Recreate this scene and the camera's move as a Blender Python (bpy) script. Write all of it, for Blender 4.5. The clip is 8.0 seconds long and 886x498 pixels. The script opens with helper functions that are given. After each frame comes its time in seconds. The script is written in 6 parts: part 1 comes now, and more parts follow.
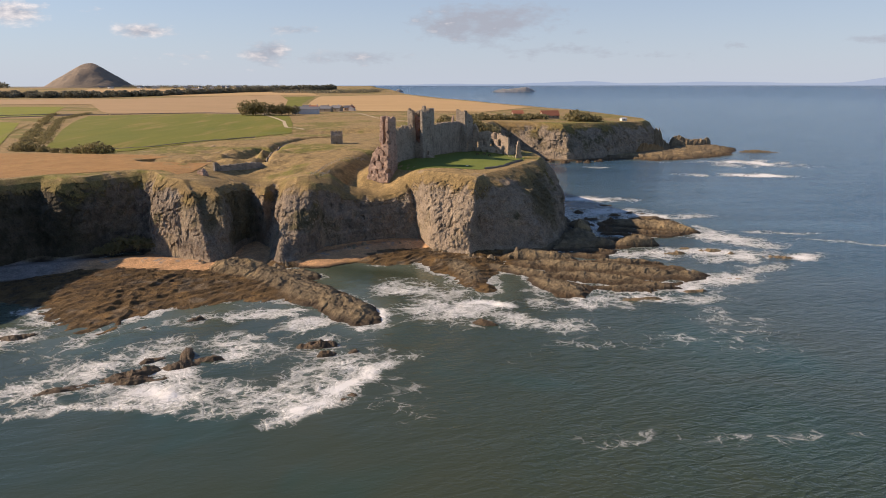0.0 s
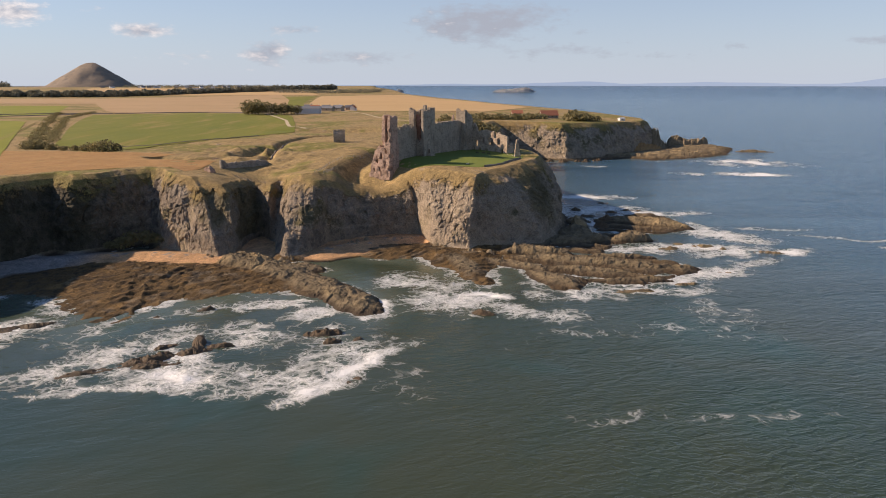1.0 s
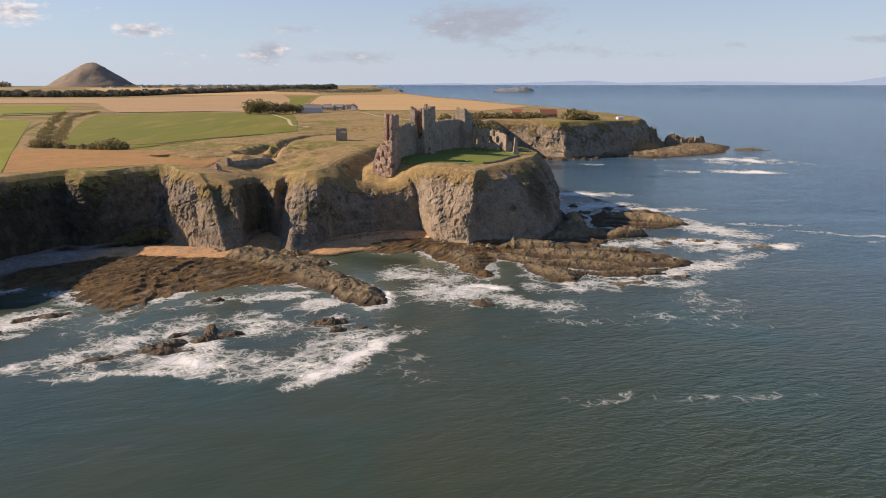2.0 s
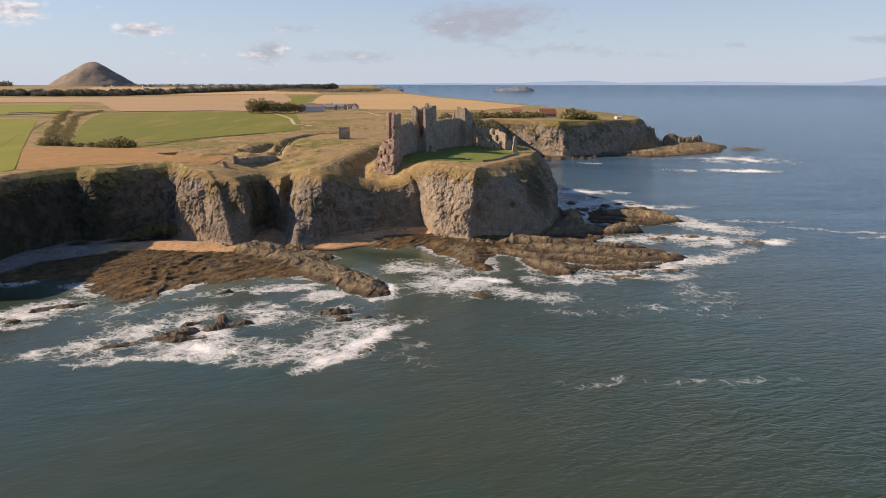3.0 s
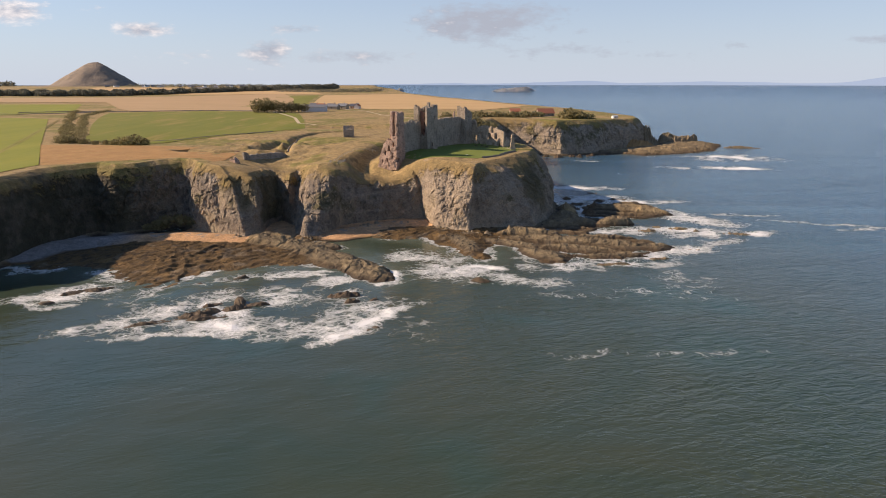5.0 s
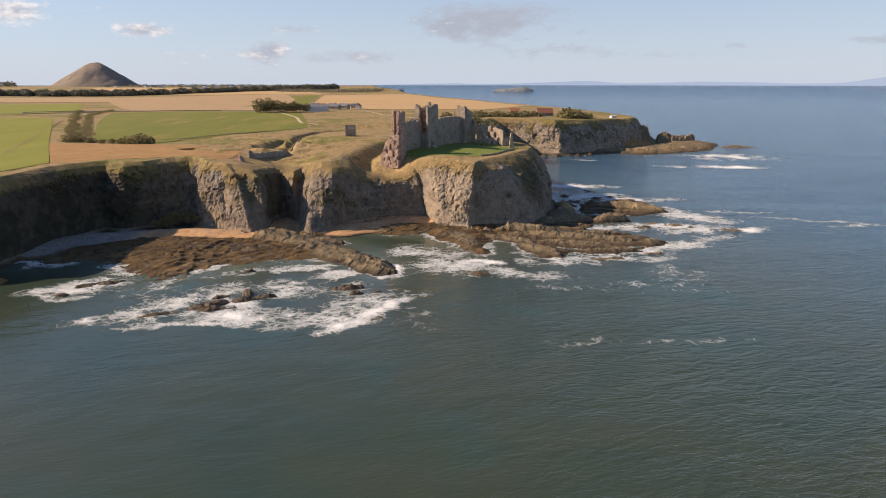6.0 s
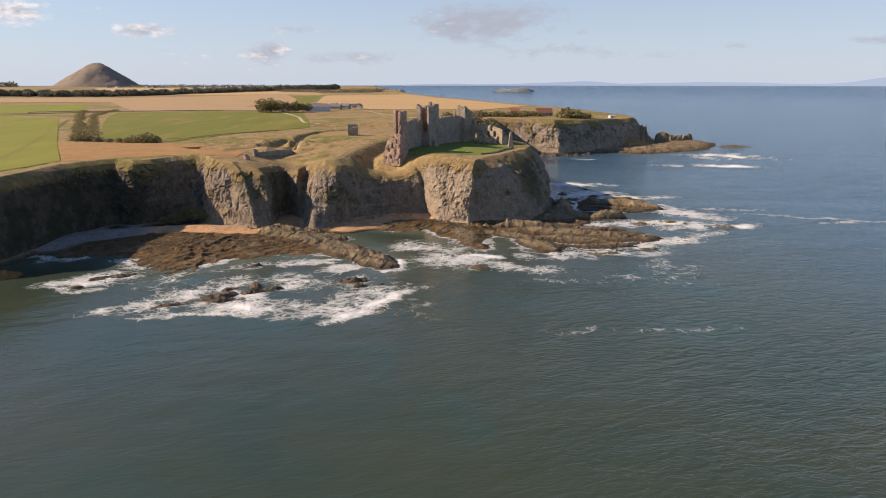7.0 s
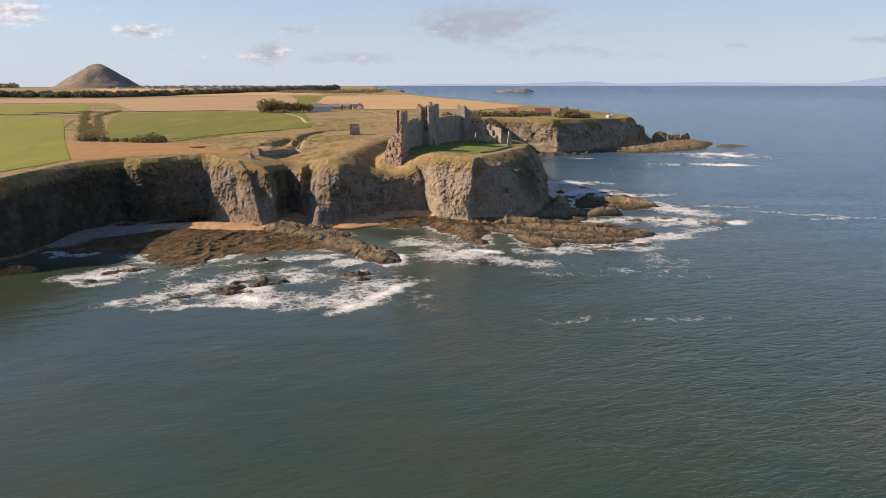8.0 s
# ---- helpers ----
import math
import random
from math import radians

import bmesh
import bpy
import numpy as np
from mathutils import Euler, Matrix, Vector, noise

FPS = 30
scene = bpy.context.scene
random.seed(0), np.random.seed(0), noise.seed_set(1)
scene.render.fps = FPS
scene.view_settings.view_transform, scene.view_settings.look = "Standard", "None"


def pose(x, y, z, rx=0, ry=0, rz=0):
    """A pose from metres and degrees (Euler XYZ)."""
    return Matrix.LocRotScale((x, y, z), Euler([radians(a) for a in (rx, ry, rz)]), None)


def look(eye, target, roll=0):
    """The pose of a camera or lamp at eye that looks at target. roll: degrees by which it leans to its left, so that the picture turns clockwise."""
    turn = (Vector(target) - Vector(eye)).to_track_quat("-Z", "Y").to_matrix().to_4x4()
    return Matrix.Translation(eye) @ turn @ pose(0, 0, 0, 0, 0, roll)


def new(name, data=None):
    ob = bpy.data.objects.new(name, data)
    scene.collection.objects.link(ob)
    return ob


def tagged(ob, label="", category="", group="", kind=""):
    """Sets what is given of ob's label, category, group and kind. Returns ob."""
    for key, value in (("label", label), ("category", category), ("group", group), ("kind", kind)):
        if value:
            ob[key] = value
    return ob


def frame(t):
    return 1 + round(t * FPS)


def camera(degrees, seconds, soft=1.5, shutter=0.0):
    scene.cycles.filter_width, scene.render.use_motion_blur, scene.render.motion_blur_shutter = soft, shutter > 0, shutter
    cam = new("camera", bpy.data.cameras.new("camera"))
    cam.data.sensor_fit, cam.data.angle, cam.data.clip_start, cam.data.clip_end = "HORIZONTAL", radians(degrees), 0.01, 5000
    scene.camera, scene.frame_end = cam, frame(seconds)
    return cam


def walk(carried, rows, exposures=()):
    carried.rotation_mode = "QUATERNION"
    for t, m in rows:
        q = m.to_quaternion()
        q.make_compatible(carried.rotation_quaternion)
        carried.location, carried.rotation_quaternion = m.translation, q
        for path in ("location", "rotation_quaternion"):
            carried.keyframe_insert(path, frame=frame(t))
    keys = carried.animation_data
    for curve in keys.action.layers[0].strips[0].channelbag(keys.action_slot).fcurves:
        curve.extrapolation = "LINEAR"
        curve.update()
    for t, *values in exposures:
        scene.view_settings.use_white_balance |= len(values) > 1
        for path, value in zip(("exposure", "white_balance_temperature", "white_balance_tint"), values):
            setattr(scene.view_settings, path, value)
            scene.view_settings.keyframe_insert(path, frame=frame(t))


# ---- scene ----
import itertools

cam = camera(65.7, 8.0, soft=1.0)
PATH = [
    (0, (1.081, -1.375, 80.547), (1.081, 0.568, 80.074), -0.1),
    (0.5, (1.013, -6.533, 80.547), (1.014, -4.59, 80.074), -0.1),
    (1, (0.909, -11.702, 80.493), (0.909, -9.758, 80.02), -0.0),
    (1.5, (0.803, -16.809, 80.487), (0.803, -14.865, 80.013), -0.1),
    (3, (0.203, -32.031, 80.559), (0.203, -30.089, 80.084), -0.0),
    (3.5, (0.033, -37.003, 80.535), (0.033, -35.06, 80.059), -0.0),
    (4, (-0.04, -42.028, 80.581), (-0.04, -40.086, 80.106), -0.0),
    (4.5, (-0.068, -47.216, 80.583), (-0.069, -45.273, 80.108), -0.0),
    (6, (-0.573, -62.112, 80.378), (-0.573, -60.169, 79.904), -0.0),
    (6.5, (-0.763, -67.164, 80.315), (-0.764, -65.221, 79.841), -0.0),
    (7, (-0.782, -72.366, 80.278), (-0.783, -70.423, 79.805), -0.0),
    (7.5, (-0.819, -77.563, 80.208), (-0.82, -75.619, 79.735), -0.0),
    (8, (-0.97, -82.683, 80.25), (-0.971, -80.74, 79.778), -0.1),
]
walk(cam, [(t, look(eye, target, roll)) for t, eye, target, roll in PATH], exposures=((0.0, 0.52, 6500, 15), (4.0, 0.61, 6500, 15), (8.0, 0.65, 6500, 15)))

# ---- light ----
SUN_AZ, SUN_EL = 83.0, 30.5          # degrees left of the view's heading (+y), and above the horizon
to_sun = Vector((-math.sin(radians(SUN_AZ)) * math.cos(radians(SUN_EL)), math.cos(radians(SUN_AZ)) * math.cos(radians(SUN_EL)), math.sin(radians(SUN_EL))))
sun = new("sun", bpy.data.lights.new("sun", "SUN"))
sun.data.energy, sun.data.angle, sun.data.color = 4.8, radians(0.6), (1.0, 0.80, 0.58)
sun.matrix_world = look((0, 0, 500), Vector((0, 0, 500)) - to_sun)


def nd(tree, kind, where=(0, 0), **values):
    """A node of that kind; values set its inputs by name, or its attributes."""
    n = tree.nodes.new(kind)
    n.location = where
    for k, v in values.items():
        if k in n.inputs:
            n.inputs[k].default_value = v
    return n


world = bpy.data.worlds.new("sky")
scene.world = world
world.use_nodes = True
wt = world.node_tree
wt.nodes.clear()
w_out = nd(wt, "ShaderNodeOutputWorld")
w_bg = nd(wt, "ShaderNodeBackground", Strength=0.076)
w_sky = nd(wt, "ShaderNodeTexSky")
w_sky.sky_type, w_sky.sun_disc = "NISHITA", False
w_sky.sun_elevation, w_sky.sun_rotation = radians(SUN_EL), radians(-SUN_AZ)
w_sky.altitude, w_sky.air_density, w_sky.dust_density, w_sky.ozone_density = 80, 1.0, 0.04, 5.0
w_co = nd(wt, "ShaderNodeTexCoord")
w_sep = nd(wt, "ShaderNodeSeparateXYZ")
wt.links.new(w_co.outputs["Generated"], w_sep.inputs[0])


def wmath(op, a, b=None, clamp=False):
    n = wt.nodes.new("ShaderNodeMath")
    n.operation, n.use_clamp = op, clamp
    for i, v in enumerate((a, b)):
        if v is None:
            continue
        if isinstance(v, (int, float)):
            n.inputs[i].default_value = v
        else:
            wt.links.new(v, n.inputs[i])
    return n.outputs[0]


# Clouds: a gnomonic sheet u = x / y, v = z / y, as fair-weather streaks that shrink towards the horizon.
w_y = wmath("MAXIMUM", w_sep.outputs[1], 0.05)
w_u = wmath("DIVIDE", w_sep.outputs[0], w_y)
w_v = wmath("DIVIDE", w_sep.outputs[2], w_y)
w_uv = nd(wt, "ShaderNodeCombineXYZ")
wt.links.new(w_u, w_uv.inputs[0])
wt.links.new(wmath("MULTIPLY", w_v, 2.6), w_uv.inputs[1])
w_n1 = nd(wt, "ShaderNodeTexNoise", Scale=9.0, Detail=7.0, Roughness=0.62)
w_n2 = nd(wt, "ShaderNodeTexNoise", Scale=38.0, Detail=5.0, Roughness=0.6)
wt.links.new(w_uv.outputs[0], w_n1.inputs["Vector"])
wt.links.new(w_uv.outputs[0], w_n2.inputs["Vector"])
# cloud banks: centre u, v, half width, half height, weight
CLOUDS = [(0.055, 0.080, 0.115, 0.030, 1.2), (-0.60, 0.096, 0.06, 0.016, 1.4), (-0.422, 0.070, 0.045, 0.012, 1.3),
          (-0.20, 0.071, 0.04, 0.008, 0.7), (-0.25, 0.040, 0.04, 0.018, 1.2), (-0.13, 0.034, 0.16, 0.014, 0.65),
          (0.17, 0.043, 0.10, 0.014, 0.75), (0.42, 0.051, 0.03, 0.008, 0.7), (0.62, 0.056, 0.08, 0.010, 0.75),
          (0.30, 0.036, 0.12, 0.009, 0.5), (-0.33, 0.034, 0.10, 0.012, 0.55), (-0.49, 0.100, 0.03, 0.009, 0.5)]
cover = None
for cu, cv, su, sv, weight in CLOUDS:
    a = wmath("DIVIDE", wmath("SUBTRACT", w_u, cu), su)
    b = wmath("DIVIDE", wmath("SUBTRACT", w_v, cv), sv)
    r2 = wmath("ADD", wmath("MULTIPLY", a, a), wmath("MULTIPLY", b, b))
    g = wmath("MULTIPLY", wmath("POWER", 0.42, r2), weight)
    cover = g if cover is None else wmath("MAXIMUM", cover, g)
n_mix = wmath("ADD", wmath("MULTIPLY", w_n1.outputs[0], 0.55), wmath("MULTIPLY", w_n2.outputs[0], 0.45))
dens = wmath("MULTIPLY", wmath("SUBTRACT", wmath("ADD", wmath("MULTIPLY", cover, 1.15), wmath("MULTIPLY", n_mix, 3.4)), 2.26), 1.5, True)
haze = wmath("MULTIPLY", wmath("POWER", 0.012, wmath("ABSOLUTE", w_sep.outputs[2])), 0.90)
w_hz = nd(wt, "ShaderNodeMix")
w_hz.data_type = "RGBA"
wt.links.new(haze, w_hz.inputs[0])
wt.links.new(w_sky.outputs[0], w_hz.inputs[6])
w_hz.inputs[7].default_value = (4.75, 5.4, 6.3, 1)
w_mix = nd(wt, "ShaderNodeMix")
w_mix.data_type = "RGBA"
wt.links.new(wmath("MULTIPLY", dens, 0.88), w_mix.inputs[0])
wt.links.new(w_hz.outputs[2], w_mix.inputs[6])
w_cc = nd(wt, "ShaderNodeMix")
w_cc.data_type = "RGBA"
w_cc.inputs[6].default_value = (3.7, 3.95, 4.5, 1)
w_cc.inputs[7].default_value = (8.6, 8.0, 7.6, 1)
wt.links.new(wmath("MULTIPLY", wmath("ADD", wmath("SUBTRACT", w_n2.outputs[0], 0.5), wmath("MULTIPLY", wmath("SUBTRACT", -0.18, w_u), 0.5)), 3.2, True), w_cc.inputs[0])
wt.links.new(w_cc.outputs[2], w_mix.inputs[7])
wt.links.new(w_mix.outputs[2], w_bg.inputs[0])
wt.links.new(w_bg.outputs[0], w_out.inputs[0])


# ---- noise and plan arithmetic ----
def lattice(ix, iy, iz, seed):
    h = (ix.astype(np.int64) * 374761393 + iy.astype(np.int64) * 668265263 + iz.astype(np.int64) * 2147483647 + seed * 974711) & 0xFFFFFFFF
    h = ((h ^ (h >> 13)) * 1274126177) & 0xFFFFFFFF
    h = ((h ^ (h >> 16)) * 2246822519) & 0xFFFFFFFF
    return ((h ^ (h >> 15)) & 0xFFFF) / 32767.5 - 1.0


def vnoise(x, y, z=None, seed=0):
    """Smooth value noise in -1..1 on arrays."""
    x0, y0 = np.floor(x), np.floor(y)
    fx, fy = x - x0, y - y0
    fx, fy = fx * fx * (3 - 2 * fx), fy * fy * (3 - 2 * fy)
    if z is None:
        o = np.zeros_like(x0)
        a = lattice(x0, y0, o, seed) * (1 - fx) + lattice(x0 + 1, y0, o, seed) * fx
        b = lattice(x0, y0 + 1, o, seed) * (1 - fx) + lattice(x0 + 1, y0 + 1, o, seed) * fx
        return a * (1 - fy) + b * fy
    z0 = np.floor(z)
    fz = z - z0
    fz = fz * fz * (3 - 2 * fz)
    lay = []
    for k in (0, 1):
        a = lattice(x0, y0, z0 + k, seed) * (1 - fx) + lattice(x0 + 1, y0, z0 + k, seed) * fx
        b = lattice(x0, y0 + 1, z0 + k, seed) * (1 - fx) + lattice(x0 + 1, y0 + 1, z0 + k, seed) * fx
        lay.append(a * (1 - fy) + b * fy)
    return lay[0] * (1 - fz) + lay[1] * fz


def fbm(x, y, z=None, octaves=4, seed=0, ridged=False):
    total, amp, norm = 0.0, 1.0, 0.0
    for o in range(octaves):
        k = 2.03 ** o
        n = vnoise(x * k + 17.3 * o, y * k - 9.1 * o, None if z is None else z * k + 5.7 * o, seed + o)
        if ridged:
            n = 1 - 2 * np.abs(n)
        total, norm, amp = total + n * amp, norm + amp, amp * 0.5
    return total / norm


def cellular(x, y, z, seed=0):
    """Each place takes the value, -1 to 1, of its nearest scattered point: flat-faced broken blocks."""
    x0, y0, z0 = np.floor(x - 0.5), np.floor(y - 0.5), np.floor(z - 0.5)
    best, value = np.full(x.shape, 1e9), np.zeros(x.shape)
    for i, j, k in itertools.product((0, 1), repeat=3):
        cx, cy, cz = x0 + i, y0 + j, z0 + k
        value_here = lattice(cx, cy, cz, seed + 3)
        d = (cx + 0.5 + 0.36 * lattice(cx, cy, cz, seed) - x) ** 2 + (cy + 0.5 + 0.36 * lattice(cx, cy, cz, seed + 1) - y) ** 2 + (cz + 0.5 + 0.36 * value_here - z) ** 2
        near = d < best
        best, value = np.where(near, d, best), np.where(near, value_here, value)
    return value


def smooth(a, b, v):
    t = np.clip((v - a) / (b - a), 0, 1)
    return t * t * (3 - 2 * t)


def poly_distance(x, y, pts):
    """Distance to the outline of a closed polygon, and whether each point lies inside."""
    best = np.full(x.shape, 1e18)
    inside = np.zeros(x.shape, bool)
    for (ax, ay), (bx, by) in zip(pts, pts[1:] + pts[:1]):
        dx, dy = bx - ax, by - ay
        t = np.clip(((x - ax) * dx + (y - ay) * dy) / (dx * dx + dy * dy), 0, 1)
        best = np.minimum(best, (x - ax - t * dx) ** 2 + (y - ay - t * dy) ** 2)
        if ay != by:
            inside ^= ((ay > y) != (by > y)) & (x < (bx - ax) * (y - ay) / (by - ay) + ax)
    return np.sqrt(best), inside


def line_distance(x, y, pts):
    best = np.full(x.shape, 1e18)
    for (ax, ay), (bx, by) in zip(pts, pts[1:]):
        dx, dy = bx - ax, by - ay
        t = np.clip(((x - ax) * dx + (y - ay) * dy) / (dx * dx + dy * dy), 0, 1)
        best = np.minimum(best, (x - ax - t * dx) ** 2 + (y - ay - t * dy) ** 2)
    return np.sqrt(best)


# ---- the lie of the land ----
COAST_TOP = [(-430, 110), (-330, 180), (-247, 214), (-211, 230), (-208, 268), (-207, 290), (-201, 312), (-190, 327), (-178, 320), (-169, 324),
             (-161, 346), (-153, 349), (-144, 345), (-135, 330), (-122, 322), (-117, 328), (-118, 346), (-117, 360), (-108, 368),
             (-95, 367), (-83, 357), (-77, 346), (-72, 340), (-67, 345), (-62, 357), (-52, 362), (-42, 358)]
COAST_TOP += [(-31, 360), (-21, 361), (-6, 347), (6, 339), (18, 329), (23, 341), (36, 358), (47, 376), (55, 396), (60, 412), (58, 435), (50, 455),
              (40, 480), (28, 520), (24, 580), (34, 650), (42, 715), (56, 763), (95, 752), (127, 733), (165, 762), (205, 800), (240, 835), (254, 868),
              (262, 912), (250, 965), (225, 1040), (190, 1150), (150, 1270), (90, 1400)]
COAST_TOP += [(0, 1650), (-110, 2150), (-215, 3000), (-380, 3900), (-500, 5200), (-7000, 5200), (-7000, -400), (-900, -400)]
COAST_FOOT = [(-420, 90), (-322, 160), (-238, 198), (-209, 214), (-200, 230), (-198, 254), (-198, 272), (-194, 293), (-187, 310), (-175, 306), (-165, 316),
              (-151, 331), (-143, 326), (-138, 315), (-121, 304), (-102, 294), (-97, 306), (-98, 328), (-94, 340), (-83, 324),
              (-79, 305), (-73, 296), (-66, 298), (-62, 308), (-57, 326), (-41, 339)]
COAST_FOOT += [(-23, 346), (-12, 346), (-8, 334), (-4, 321), (5, 314), (14, 311), (18, 319), (49, 323), (61, 344), (68, 368), (73, 402),
               (71, 438), (62, 475), (52, 520), (52, 580), (64, 650), (68, 715), (80, 747), (108, 729), (131, 715), (168, 731), (212, 784), (250, 818), (266, 848),
               (274, 905), (268, 980), (250, 1060), (214, 1160), (170, 1285), (110, 1420)]
COAST_FOOT += [(20, 1680), (-88, 2180), (-190, 3030), (-350, 3930), (-470, 5300), (-7100, 5300), (-7100, -500), (-880, -500)]
LAWN = [(-24, 372), (-12, 362), (6, 357), (20, 352), (31, 362), (41, 380), (48, 398), (50, 410), (40, 428), (28, 442), (14, 452), (-6, 425), (-20, 402)]
# low rock ledges of the shore: outline, height of the crest, slope of the flank
LEDGE_WEST = [(-200, 252), (-186, 232), (-165, 236), (-150, 232), (-142, 222), (-128, 212), (-116, 202), (-112, 210), (-104, 226), (-90, 231), (-75, 239),
              (-60, 242), (-46, 243), (-36, 229), (-27, 220), (-23, 232), (-31, 250), (-41, 266), (-50, 279), (-62, 290), (-72, 303), (-105, 304), (-140, 312), (-180, 300)]
LEDGE_MID = [(-50, 306), (-32, 297), (-12, 296), (1, 279), (9, 256), (20, 249), (26, 262), (24, 275), (30, 288), (36, 304), (30, 322), (-10, 338), (-40, 330)]
LEDGE_EAST = [(24, 318), (36, 275), (43, 249), (56, 246), (62, 260), (82, 252), (98, 264), (115, 276), (108, 291), (97, 299), (76, 306), (84, 322), (100, 333), (112, 352), (100, 358), (78, 350), (60, 332)]
LEDGE_SPIT = [(84, 362), (104, 352), (122, 352), (142, 366), (140, 392), (124, 412), (104, 402), (90, 396)]
LEDGE_CAPE = [(90, 690), (130, 716), (168, 722), (200, 728), (224, 712), (262, 726), (328, 768), (366, 850), (345, 886), (300, 900), (262, 830), (200, 780)]


def plateau(x, y):
    """The height of the land's upper surface, with no cliffs."""
    z = 36 + 0.0075 * (np.clip(y, 330, 1000) - 330) + 0.0045 * (np.clip(y, 1000, 4000) - 1000)
    for cx, cy, rx, ry, a in ((-98, 357, 23, 30, -7.0), (-45, 360, 20, 18, -3.6), (-33, 362, 13, 9, -4.6), (-26, 360, 12, 9, -3.8), (-42, 364, 12, 14, -4.5), (8, 405, 55, 42, 1.6), (-70, 470, 50, 55, 2.2), (-128, 436, 34, 26, -2.0),
                              (-135, 446, 8, 10, 3.0), (-118, 452, 6, 12, 2.8), (-140, 425, 7, 6, 1.8), (-104, 432, 6, 10, 2.0), (-150, 508, 20, 12, 2.0), (-112, 395, 12, 10, -2.0), (46, 405, 16, 22, -1.6),
                              (-200, 300, 70, 70, 1.2), (-85, 610, 45, 12, -3.5), (-60, 640, 60, 16, 2.0), (20, 1200, 420, 220, -4.0), (-230, 470, 60, 26, -2.4), (-1250, 2350, 700, 620, -20.0), (240, 890, 130, 170, -6.0)):
        z = z + a * np.exp(-((x - cx) / rx) ** 2 - ((y - cy) / ry) ** 2)
    # castle ditches
    for pts, w, a in (([(-50, 368), (-46, 388), (-40, 425), (-25, 462)], 6.5, -5.5), ([(-172, 404), (-152, 398), (-134, 401)], 4.6, -6.5),
                      ([(-126, 415), (-121, 440), (-122, 470)], 4.0, -4.5), ([(-106, 405), (-112, 440), (-116, 495), (-108, 545), (-85, 560)], 3.6, -4.2)):
        z = z + a * np.exp(-(line_distance(x, y, pts) / w) ** 2)
    near = np.exp(-((x + 118) / 45) ** 2 - ((y - 430) / 55) ** 2)
    return z + 0.35 * fbm(x / 23, y / 23, None, 3, 5) * smooth(2600, 500, y) + 2.3 * near * fbm(x / 9, y / 9, None, 3, 6)


